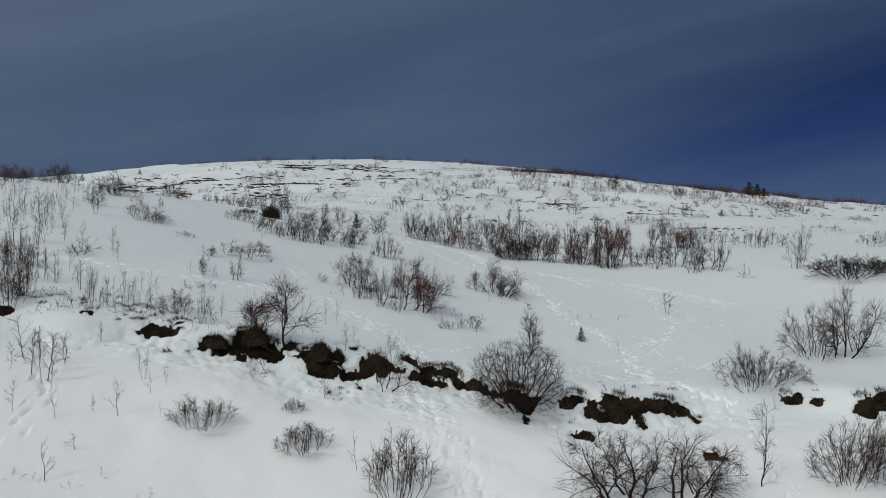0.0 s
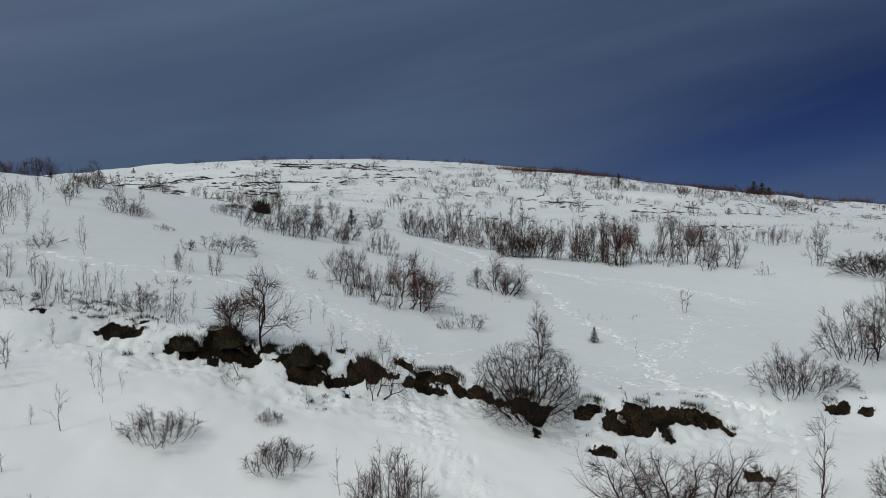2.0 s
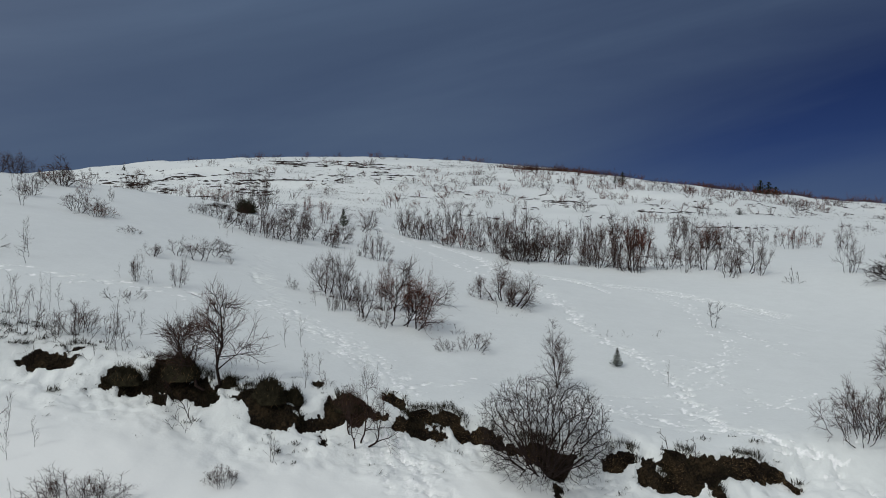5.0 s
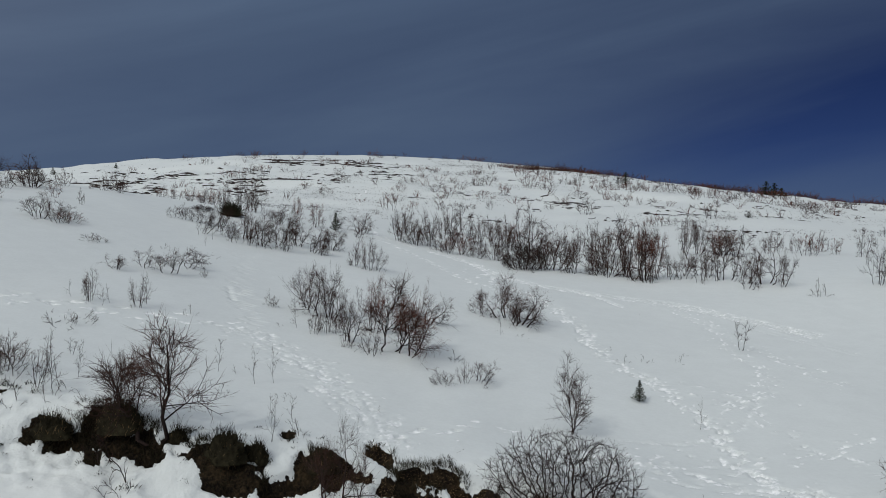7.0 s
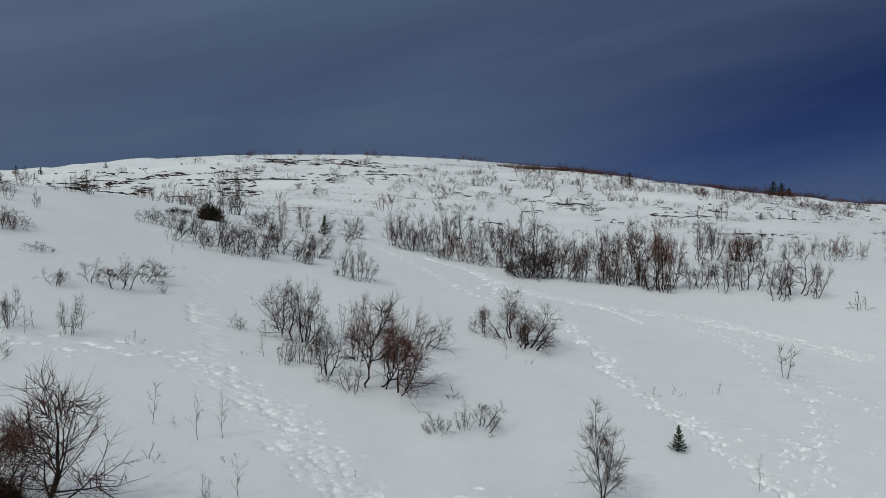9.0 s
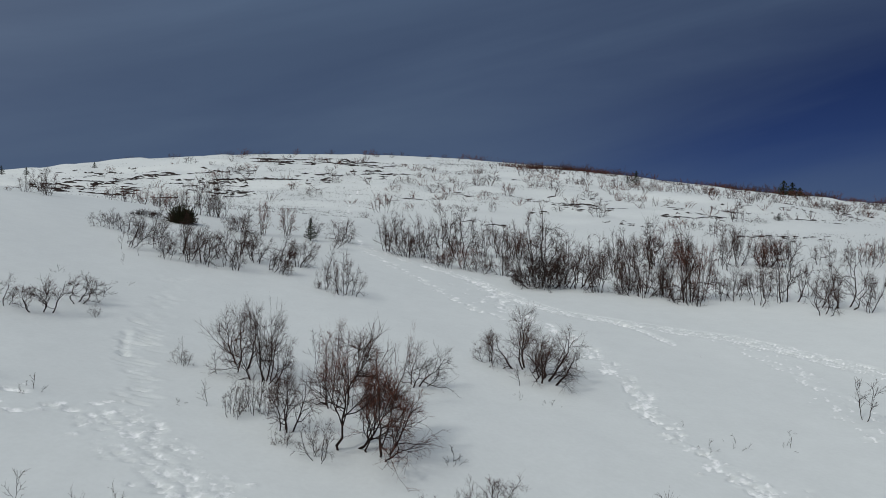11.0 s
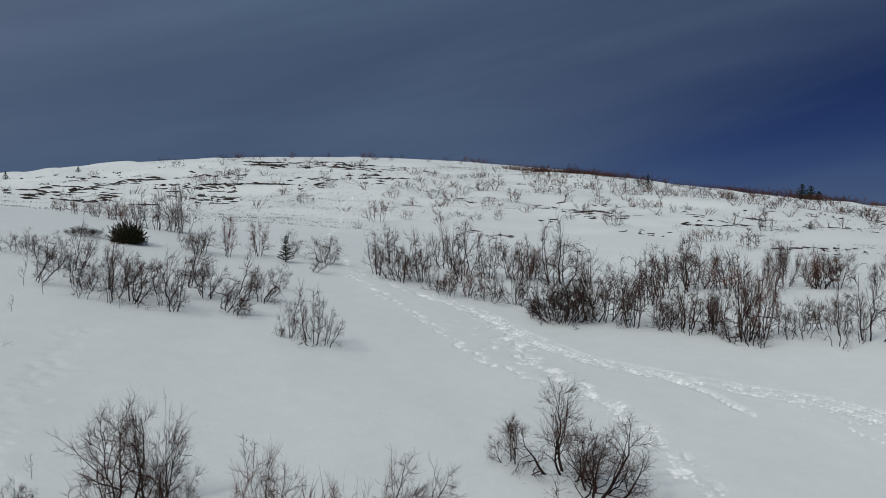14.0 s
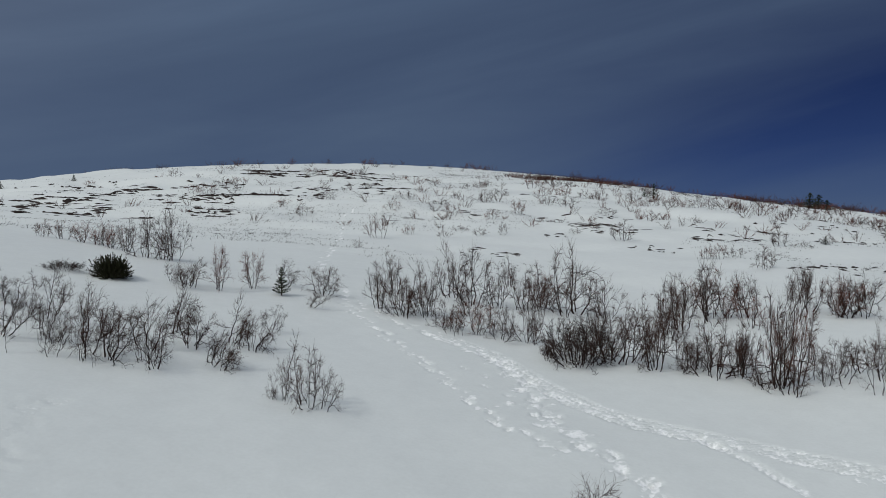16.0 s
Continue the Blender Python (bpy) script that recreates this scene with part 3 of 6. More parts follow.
def stem_meshes(seed, girth, limbs, low, reach, subs, twigs, fine, wiggle, twig_mat, thin=0.0018, open_angle=(28, 62), droop=0.0):
    """One stem a metre long with its limbs, and its fine twigs as a second mesh."""
    rng = random.Random(seed)
    wood, tips = Shape(), Shape()
    main = shoot(rng, Vector((0, 0, 0)), Vector((rng.gauss(0, 0.1), rng.gauss(0, 0.1), 1)), 1.0, 10, wiggle, 0.06 - droop)
    wood.tube(main, girth, thin * 1.3, 4)
    trunk_count = len(wood.v)
    carriers = [(main, 0.5, 0.45)]
    for k in range(limbs):
        s = low + (0.94 - low) * ((k + rng.random()) / limbs)
        p, d = along(main, s)
        length = reach * (1.05 - 0.72 * s) * rng.uniform(0.6, 1.25)
        pts = shoot(rng, p, aslant(rng, d, *open_angle), length, 5, wiggle * 1.25, 0.10 - droop)
        ring = len(wood.v)
        wood.tube(pts, max(girth * 0.52 * (1.1 - s), thin * 1.6), thin, 3)
        wood.collar(ring, 0, trunk_count)
        carriers.append((pts, 0.3, length))
        for _ in range(subs):
            p2, d2 = along(pts, rng.uniform(0.2, 0.85))
            l2 = length * rng.uniform(0.35, 0.7)
            sub = shoot(rng, p2, aslant(rng, d2, 25, 60), l2, 3, wiggle * 1.25, 0.10 - droop)
            r2 = len(wood.v)
            wood.tube(sub, thin * 1.6, thin * 0.9, 3)
            wood.collar(r2, ring, 18)
            carriers.append((sub, 0.15, l2))
    for pts, a, length in carriers:
        for k in range(twigs):
            p, d = along(pts, a + (1 - a) * rng.random() ** 0.8)
            tl = (0.07 + 0.30 * length) * rng.uniform(0.5, 1.15)
            tw = shoot(rng, p, aslant(rng, d, 12, 40), tl, 2, 0.08, 0.16 - droop)
            tips.tube(tw[:2], thin * 1.0, thin * 0.8, 3)
            tips.spike(tw[1], tw[2], thin * 0.8)
            for _ in range(fine):
                p2, d2 = along(tw, rng.uniform(0.15, 1.0))
                d3 = (aslant(rng, d2, 15, 42) + Vector((0, 0, 0.12))).normalized()
                tips.spike(p2, p2 + d3 * (tl * rng.uniform(0.35, 0.8)), thin * 0.75)
    return wood.mesh("stem", BARK), tips.mesh("crown", twig_mat)


def crown_radius(z, low, wide, foot):
    """Half the width of a crown of height and width 1 at a height, widest at `wide`."""
    if z > wide:
        return 0.5 * math.sqrt(max(0.0, 1 - ((z - wide) / (1 - wide)) ** 2))
    f = max(0.0, (z - low) / (wide - low))
    return foot + (0.5 - foot) * math.sin(1.5708 * f) ** 0.8


def grown(seed, aspect, stems, leader, low, wide, foot, buds, step, thin, twig_mat, fine=2, wiggle=0.17, up=0.42, twig=0.15, girth=0.02, spread=0.75, uneven=0.2, swell=0.45, drop=0.3, crooked=0.45):
    """A whole shrub one metre high, its branches growing towards buds that fill the crown: for each stem its wood and its twigs."""
    rng = random.Random(seed)
    goals = []
    lobe, lobe_2, lobe_3 = rng.uniform(0, 6.28), rng.uniform(0, 6.28), rng.uniform(0, 6.28)
    while len(goals) < buds:
        z = rng.uniform(low, 0.92)
        x, y = rng.uniform(-0.5, 0.5), rng.uniform(-0.5, 0.5)
        turn = math.atan2(y, x)
        # the crown is uneven: some sides reach further out and higher up
        side = 0.86 + uneven * (0.6 * math.sin(2 * turn + lobe + 2 * z) + 0.5 * math.sin(3 * turn + lobe_2 - 3 * z))
        top = 0.88 + uneven * 0.55 * math.sin(2 * turn + lobe_3)
        r, top = math.hypot(x, y), side * crown_radius(min(1.0, z / top), low, wide, foot) if z < top else 0.0
        if r < top and rng.random() < 0.5 + 0.5 * (r / top) ** 2:
            goals.append((x * aspect, y * aspect, z))
    goals = np.array(goals)
    pos, parent, owner = [], [], []
    turn0 = rng.uniform(0, 6.28)
    for k in range(stems):
        a = turn0 + 2.4 * k
        out = 0.0 if stems == 1 else math.sqrt((k + 0.35) / stems)
        p = Vector((0.10 * aspect * out * math.cos(a), 0.10 * aspect * out * math.sin(a), -0.03))
        tall = leader * rng.uniform(0.75, 1.0) * (1 - drop * out * out)
        reach = spread * out * aspect * crown_radius(min(tall, 0.97), low * 0.5, wide, 0.1)
        end = Vector((reach * math.cos(a), reach * math.sin(a), tall))
        n = max(2, int((end - p).length / step))
        pos.append(p)
        parent.append(-1)
        owner.append(k)
        # every stem is crooked in its own way
        swing, wave = Vector((rng.gauss(0, 1), rng.gauss(0, 1), 0)) * crooked, rng.uniform(1.4, 2.6)
        for i in range(n):
            d = (end - p) / (n - i)
            p = p + d + Vector((rng.gauss(0, 0.3), rng.gauss(0, 0.3), 0)) * step * (i < n - 1)
            p = p + swing * (math.cos(6.283 * wave * (i + 1) / n) * step * (i < n - 1))
            parent.append(len(pos) - 1)
            pos.append(p)
            owner.append(k)
    kids = [0] * len(pos)
    for q in parent:
        if q >= 0:
            kids[q] += 1
    P = np.array([tuple(p) for p in pos])
    gap = np.linalg.norm(goals[:, None] - P[None], axis=2)
    near, dist = gap.argmin(1), gap.min(1)
    live = np.ones(len(goals), bool)
    for _ in range(70):
        live &= dist > 1.1 * step
        picked = np.nonzero(live)[0]
        if not len(picked):
            break
        pull = {}
        for g in picked.tolist():
            d = goals[g] - P[near[g]]
            pull[near[g]] = pull.get(near[g], 0) + d / (np.linalg.norm(d) + 1e-9)
        fresh = []
        for q, d in pull.items():
            if kids[q] >= 3:
                live[(near == q) & live & (dist < 2 * step)] = False
                continue
            d = d / (np.linalg.norm(d) + 1e-9) + np.array([rng.gauss(0, wiggle), rng.gauss(0, wiggle), rng.gauss(0, wiggle) + up])
            fresh.append(P[q] + d / np.linalg.norm(d) * step)
            parent.append(int(q))
            owner.append(owner[q])
            kids[q] += 1
            kids.append(0)
        if not fresh:
            break
        first = len(P)
        P = np.vstack([P, fresh])
        gap = np.linalg.norm(goals[:, None] - np.array(fresh)[None], axis=2)
        closer = gap.min(1) < dist
        near = np.where(closer, gap.argmin(1) + first, near)
        dist = np.minimum(dist, gap.min(1))
    count = len(P)
    children = [[] for _ in range(count)]
    for i, q in enumerate(parent):
        if q >= 0:
            children[q].append(i)
    load = [0.0] * count
    for i in range(count - 1, -1, -1):
        load[i] += not children[i]
        if parent[i] >= 0:
            load[parent[i]] += load[i]
    radius = [min(girth, thin * n ** swell) for n in load]
    pts = [Vector(p) for p in P.tolist()]
    wood, tips = [Shape() for _ in range(stems)], [Shape() for _ in range(stems)]
    rings = {}

    def ring(shape, i, d, r):
        a = d.cross(Vector((0.3, 1, 0.2))).normalized() * r
        b = d.cross(a).normalized() * r
        shape.v += [pts[i] + a, pts[i] - a * 0.5 + b * 0.87, pts[i] - a * 0.5 - b * 0.87]
        return len(shape.v) - 3

    starts = [(i, None) for i in range(count) if parent[i] < 0]
    while starts:
        head, root = starts.pop()
        chain = [head]
        while children[chain[-1]]:
            ordered = sorted(children[chain[-1]], key=lambda c: -load[c])
            starts += [(c, chain[-1]) for c in ordered[1:]]
            chain.append(ordered[0])
        slim = root is not None and load[head] <= 3
        k = owner[head]
        shape = tips[k] if slim else wood[k]
        path = chain if root is None else [root] + chain
        last = None
        for n, i in enumerate(path):
            # every second point of a long branch will do
            if 0 < n < len(path) - 1 and n % 2 and len(path) > 6 and len(children[i]) < 2:
                continue
            d = pts[path[min(n + 1, len(path) - 1)]] - pts[path[max(n - 1, 0)]]
            r = min(radius[i], radius[head])
            here = ring(shape, i, d, r)
            if last is None:
                if root in rings and rings[root][0] is shape:
                    shape.f.append((rings[root][1], here, here + 1))
            else:
                for s in range(3):
                    t = (s + 1) % 3
                    shape.f.append((last + s, last + t, here + t, here + s))
            last = here
            if not (n == 0 and root is not None):
                rings[i] = (shape, here)
    for i in range(count):
        if load[i] > 5 or pts[i].z < low:
            continue
        d = (pts[i] - pts[parent[i]]).normalized() if parent[i] >= 0 else Vector((0, 0, 1))
        into = tips[owner[i]]
        for _ in range(1 if children[i] else 2):
            size = twig * rng.uniform(0.45, 1.15)
            way = (aslant(rng, d, 8, 42) + Vector((0, 0, 0.30))).normalized()
            line = shoot(rng, pts[i], way, size, 2, 0.05, 0.05)
            into.spike(line[0], line[2], thin * 0.9)
            for _ in range(fine):
                p, d2 = along([line[0], line[2]], rng.uniform(0.15, 0.9))
                into.spike(p, p + (aslant(rng, d2, 16, 44) + Vector((0, 0, 0.1))).normalized() * size * rng.uniform(0.35, 0.8), thin * 0.75)
    return [(w.mesh("stem", BARK), t.mesh("crown", twig_mat), aspect) for w, t in zip(wood, tips)]


def fan(seed, aspect, stems, branches, subs, twigs, thin, girth, twig_mat, crooked=0.10, base=0.11, low=0.22, uneven=0.35, angle=(30, 62), twig=0.13, drop=0.45, long=0.55):
    """A shrub one metre high: stems that fan out and bend up, forked branches and fine twigs. For each stem its wood and its twigs."""
    rng = random.Random(seed)
    made, turn0 = [], rng.uniform(0, 6.28)
    for k in range(stems):
        wood, tips = Shape(), Shape()
        a = turn0 + 2.4 * k + rng.gauss(0, 0.25)
        out = 0.0 if stems == 1 else math.sqrt((k + 0.4) / stems)
        away = Vector((math.cos(a), math.sin(a), 0))
        foot = away * (base * aspect * out) + Vector((rng.gauss(0, 0.02), rng.gauss(0, 0.02), -0.03))
        tall = (1 - drop * out * out) * rng.uniform(1 - uneven, 1.0) * 0.93
        tip = foot + away * (aspect * (0.46 - base) * out * rng.uniform(0.65, 1.1)) + Vector((rng.gauss(0, 0.05), rng.gauss(0, 0.05), tall))
        elbow = foot.lerp(tip, 0.5) + away * (0.10 * aspect * out) - Vector((0, 0, 0.10 * out))
        main, drift = [], Vector((0, 0, 0))
        for i in range(10):
            f = i / 9
            main.append(foot * (1 - f) ** 2 + elbow * (2 * f * (1 - f)) + tip * f * f + drift)
            drift = drift + Vector((rng.gauss(0, crooked), rng.gauss(0, crooked), rng.gauss(0, 0.4 * crooked))) * (0.11 * (1.1 - 0.6 * f))
        whole = (main[-1] - main[0]).length
        stout = girth * rng.uniform(0.7, 1.0) * (0.6 + 0.4 * whole)
        wood.tube(main, stout, thin, 4)
        trunk_count = len(wood.v)
        carriers = [(main, 0.45, 0.55 * whole)]
        for j in range(branches):
            s = low + (0.95 - low) * ((j + rng.random()) / branches)
            p, d = along(main, s)
            length = whole * (long * (1 - s) + 0.13) * rng.uniform(0.55, 1.3)
            pts = shoot(rng, p, aslant(rng, d, *angle) + away * (0.15 * out), length, 4, crooked * 1.1, 0.035)
            ring = len(wood.v)
            wood.tube(pts, max(stout * 0.6 * (1.05 - s), thin * 1.3), thin * 0.9, 3)
            wood.collar(ring, 0, trunk_count)
            carriers.append((pts, 0.2, length))
            for _ in range(subs):
                p2, d2 = along(pts, rng.uniform(0.15, 0.85))
                l2 = length * rng.uniform(0.35, 0.7)
                sub = shoot(rng, p2, aslant(rng, d2, 26, 58), l2, 2, crooked, 0.03)
                r2 = len(wood.v)
                wood.tube(sub, thin * 1.2, thin * 0.8, 3)
                wood.collar(r2, ring, 15)
                carriers.append((sub, 0.1, l2))
        for pts, start, length in carriers:
            for _ in range(twigs + int(length * 9)):
                p, d = along(pts, start + (1 - start) * rng.random() ** 0.8)
                way = (aslant(rng, d, 20, 58) + Vector((0, 0, 0.05))).normalized()
                size = twig * rng.uniform(0.45, 1.25)
                tips.spike(p, p + way * size, thin * 0.85)
                if rng.random() < 0.6:
                    q = p + way * (size * rng.uniform(0.2, 0.6))
                    tips.spike(q, q + aslant(rng, way, 18, 40) * (size * rng.uniform(0.4, 0.75)), thin * 0.7)
        made.append((wood, tips))
    # scaled so that the whole is one metre high and as wide as asked
    points = np.array([tuple(v) for wood, tips in made for v in wood.v + tips.v])
    high, wide = points[:, 2].max(), 2 * np.quantile(np.abs(points[:, :2]).max(1), 0.94)
    fit = Vector((aspect / wide, aspect / wide, 1 / high))
    for wood, tips in made:
        wood.v, tips.v = [v * fit for v in wood.v], [v * fit for v in tips.v]
    return [(wood.mesh("stem", BARK), tips.mesh("crown", twig_mat), aspect) for wood, tips in made]


BIRCH = [fan(100 + k, 1.05, 4, 10, 5, 4, 0.0014, 0.021, TWIG, crooked=0.20, base=0.12, low=0.20, long=0.72, angle=(38, 72)) for k in range(7)]
RED = [fan(200 + k, 1.1, 4, 10, 5, 4, 0.0014, 0.018, TWIG_RED, crooked=0.20, base=0.12, low=0.16, long=0.72, angle=(38, 72)) for k in range(4)]
WILLOW = [fan(300 + k, 1.05, 6, 7, 2, 4, 0.0022, 0.016, TWIG, crooked=0.17, base=0.15, low=0.18, angle=(32, 66)) for k in range(8)]
WILLOW_RED = [fan(400 + k, 1.0, 6, 7, 2, 4, 0.0021, 0.015, TWIG_RED, crooked=0.16, base=0.14, low=0.14, angle=(30, 62)) for k in range(4)]
DENSE = [fan(350 + k, 1.15, 7, 6, 2, 3, 0.0023, 0.014, TWIG, crooked=0.16, base=0.15, twig=0.14) for k in range(7)]
TREE = [fan(50 + k, 0.9, 2, 16, 6, 4, 0.0016, 0.019, TWIG, crooked=0.20, base=0.05, low=0.24, long=0.66, angle=(30, 58)) for k in range(3)]
DOME = [grown(370, 1.4, 40, 0.86, 0.0, 0.46, 0.42, 2800, 0.032, 0.0016, BARK, fine=2, wiggle=0.045, girth=0.011, twig=0.08, up=0.55, uneven=0.06, spread=0.94, drop=0.70, crooked=0.10)]
UPRIGHT = [fan(960 + k, 0.85, 36, 5, 2, 2, 0.0016, 0.0056, TWIG, crooked=0.07, base=0.32, low=0.30, long=0.36, angle=(14, 34), uneven=0.42, drop=0.38, twig=0.10) for k in range(4)]
THICKET = [fan(980 + k, 1.2, 13, 7, 2, 3, 0.0019, 0.0095, TWIG, crooked=0.13, base=0.20, low=0.20, angle=(22, 52), twig=0.11) for k in range(3)]
OPEN = [fan(900 + k, 1.15, 3, 8, 4, 3, 0.0020, 0.020, TWIG, crooked=0.24, base=0.12, low=0.24, long=0.72, angle=(38, 72)) for k in range(8)]
SPARSE = [fan(950 + k, 0.9, 8, 5, 2, 2, 0.0030, 0.010, TWIG_RED, base=0.3, angle=(22, 50)) for k in range(3)]
SLIM = [fan(540 + k, 0.60, 4, 14, 4, 4, 0.0014, 0.011, TWIG, crooked=0.10, base=0.04, low=0.10, long=0.42, angle=(26, 52), twig=0.10, drop=0.42, uneven=0.25) for k in range(3)]
SPIRE = [fan(520, 0.42, 1, 20, 2, 3, 0.0012, 0.012, TWIG, crooked=0.06, base=0.0, low=0.14, long=0.24, angle=(28, 54), twig=0.08)]
HILL = [fan(700 + k, 1.2, 6, 4, 1, 4, 0.0042, 0.013, TWIG_RED if k % 3 == 0 else TWIG, twig=0.17, base=0.22) for k in range(6)]
WHIP = [fan(600 + k, 0.5, 1 + k % 3 // 2, 8, 1, 2, 0.0022, 0.0095, TWIG, crooked=0.14, low=0.22, long=0.34, angle=(26, 52), twig=0.10, drop=0.2) for k in range(9)]
LOW = [fan(650 + k, 2.2, 28, 7, 2, 3, 0.0034, 0.014, BARK, crooked=0.15, base=0.2, twig=0.15) for k in range(3)]
DWARF = [stem_meshes(800 + k, 0.012, 3, 0.1, 0.5, 0, 2, 1, 0.16, TWIG, thin=0.0068) for k in range(5)]

plant_rng = random.Random(11)


def plant(name, label, category, group, kinds, x, y, h, w, lean, stems, fan=1.0, foot=0.12):
    """A shrub: stems that fan out from its foot, each with its own twigs."""
    root = new(name)
    root.location = (x, y, ground_z(x, y) - 0.04)
    root.empty_display_size = 0.1
    tagged(root, label, category, group)
    turn0 = plant_rng.uniform(0, 6.28)
    widest = min(1.38, math.atan2(0.5 * w, 0.42 * h) * fan)
    for k in range(stems):
        stem, twigs = kinds[plant_rng.randrange(len(kinds))]
        out = 0.0 if (k == 0 and stems > 2) else math.sqrt((k + 0.3) / stems)
        a = turn0 + 2.4 * k
        tilt = widest * out if stems > 1 else 0.0
        ax, ay = math.cos(a) * math.sin(tilt) + 0.75 * lean, math.sin(a) * math.sin(tilt)
        way = Vector((ax, ay, max(math.cos(tilt), 0.2))).normalized()
        # stems end on the rounded outline of the whole plant
        hull = 1 / math.sqrt((math.sin(tilt) / (0.46 * w + 0.02)) ** 2 + (math.cos(tilt) / (h + 0.04)) ** 2)
        size = hull * (1.0 if k == 0 else plant_rng.uniform(0.72, 1.02)) * 0.96
        quat = Vector((0, 0, 1)).rotation_difference(way) @ Euler((0, 0, plant_rng.uniform(0, 6.28))).to_quaternion()
        r = foot * w * math.sqrt(plant_rng.random())
        ob = new("stem", stem)
        ob.parent = root
        ob.matrix_local = Matrix.LocRotScale(Vector((r * math.cos(a), r * math.sin(a), -0.02 * k / stems)), quat, (size, size, size))
        tw = tagged(new("crown", twigs), kind="stuff")
        tw.parent = ob
    return root


def shrub(name, label, category, group, kinds, x, y, h, w, lean):
    """A shrub as it has grown, scaled to its height and width and turned at random."""
    root = new(name)
    root.location = (x, y, ground_z(x, y) - 0.03)
    root.empty_display_size = 0.1
    tagged(root, label, category, group)
    kind = kinds[plant_rng.randrange(len(kinds))]
    wide = w / kind[0][2]
    quat = Euler((0, math.atan(0.9 * lean), 0)).to_quaternion() @ Euler((0, 0, plant_rng.uniform(0, 6.28))).to_quaternion()
    for stem, twigs, _ in kind:
        ob = new("stem", stem)
        ob.parent = root
        ob.matrix_local = Matrix.LocRotScale(Vector((0, 0, 0)), quat, (wide, wide, h))
        tw = tagged(new("crown", twigs), kind="stuff")
        tw.parent = ob
    return root


def big_birch(x, y, h, w, lean=0.0):
    shrub("mountain_birch", "bare crooked mountain birch with a dark trunk in snow", "birch tree", "mountain birches", TREE, x, y, 1.13 * h, 1.15 * w, lean)


def red_birch(x, y, h, w, lean=0.0):
    shrub("mountain_birch", "bare mountain birch with reddish brown twigs in snow", "birch tree", "mountain birches", RED, x, y, 1.05 * h, 1.1 * w, lean)


def birch(x, y, h, w, lean=0.0):
    shrub("mountain_birch", "bare branching mountain birch standing in snow", "birch tree", "mountain birches", BIRCH, x, y, 1.05 * h, 1.1 * w, lean)


def slim_birch(x, y, h, w, lean=0.0):
    shrub("slim_birch", "slim upright bare birch with fine twigs", "birch tree", "slim birches", SPIRE if x > 5 else SLIM, x, y, 1.06 * h, (0.9 if x > 5 else 0.74) * w, lean)


def dome_bush(x, y, h, w, lean=0.0):
    shrub("willow_bush", "large dense dome-shaped bare bush on the bank", "bush", "", DOME, x, y, 1.10 * h, 1.2 * w, lean)


def bush(x, y, h, w, lean=0.0):
    shrub("bare_bush", "bare twiggy bush of several stems in snow", "bush", "bare bushes", UPRIGHT if y < 20.5 and x < 5 else THICKET if y < 26.5 else DENSE, x, y, h, 1.05 * w, lean)


def low_bush(x, y, h, w, lean=0.0):
    shrub("bare_bush", "low spreading bare bush in snow", "bush", "bare bushes", LOW, x, y, h, 1.05 * w, lean)


def willow(x, y, h, w, lean=0.0):
    shrub("willow_shrub", "bare dark willow shrub in the thicket", "shrub", "thicket shrubs", OPEN if lean > 0.06 or x > 9.5 else WILLOW, x, y, 1.02 * h, 0.98 * w, lean)


def red_willow(x, y, h, w, lean=0.0):
    shrub("willow_shrub", "bare reddish brown willow shrub in the thicket", "shrub", "thicket shrubs", SPARSE if h < 1.0 else WILLOW_RED, x, y, 1.02 * h, 0.98 * w, lean)


def sapling(x, y, h, w, lean=0.0):
    shrub("birch_sapling", "thin bare birch sapling sticking out of snow", "sapling", "birch saplings", WHIP, x, y, 1.08 * h, 1.0 * w, lean)


def hill_bush(x, y, h, w, lean=0.0):
    shrub("hill_bush", "small bare bush on the upper snow slope", "bush", "bushes on the upper slope", HILL, x, y, h, w, lean)


def dwarf(x, y, h, w, lean=0.0):
    plant("dwarf_shrub", "low dark dwarf shrub poking through snow", "dwarf shrub", "dwarf shrubs", DWARF, x, y, h, w, lean, 4 + int(w / 0.14), 1.1, 0.4)


big_birch(-4.04, 22.27, 1.86, 1.45, 0.1)
big_birch(-1.33, 27.98, 1.84, 1.10, 0.35)
dome_bush(1.76, 21.92, 1.58, 2.22)
red_birch(-0.83, 27.96, 1.50, 1.24, 0.15)
red_birch(-1.78, 29.38, 1.53, 0.68, 0.05)
red_birch(-1.55, 29.73, 1.45, 0.88)
red_birch(-0.96, 29.80, 1.50, 0.88)
birch(3.30, 17.96, 1.52, 1.73, -0.3)
birch(4.37, 17.98, 1.52, 1.62, 0.3)
birch(3.62, 18.03, 1.22, 1.22)
birch(4.80, 18.22, 1.14, 1.24, 0.2)
birch(-1.39, 21.85, 1.48, 0.89)
birch(11.54, 25.79, 2.17, 1.48, 0.1)
birch(12.14, 26.20, 1.67, 1.00, 0.1)
birch(-2.19, 28.23, 1.12, 0.60, 0.05)
birch(-3.11, 30.13, 1.46, 0.91, -0.1)
birch(-2.98, 30.20, 1.52, 0.83, 0.15)
birch(-3.62, 30.60, 1.35, 1.05, -0.1)
birch(-0.51, 31.10, 0.99, 0.89, 0.5)
birch(2.16, 32.36, 1.28, 1.50, 0.4)
birch(2.04, 32.55, 1.10, 1.20, 0.1)
birch(1.75, 33.15, 1.45, 1.25)
birch(1.01, 33.37, 0.85, 0.61, -0.1)
bush(-0.71, 17.93, 1.40, 1.12)
bush(7.79, 18.57, 1.58, 1.16, 0.3)
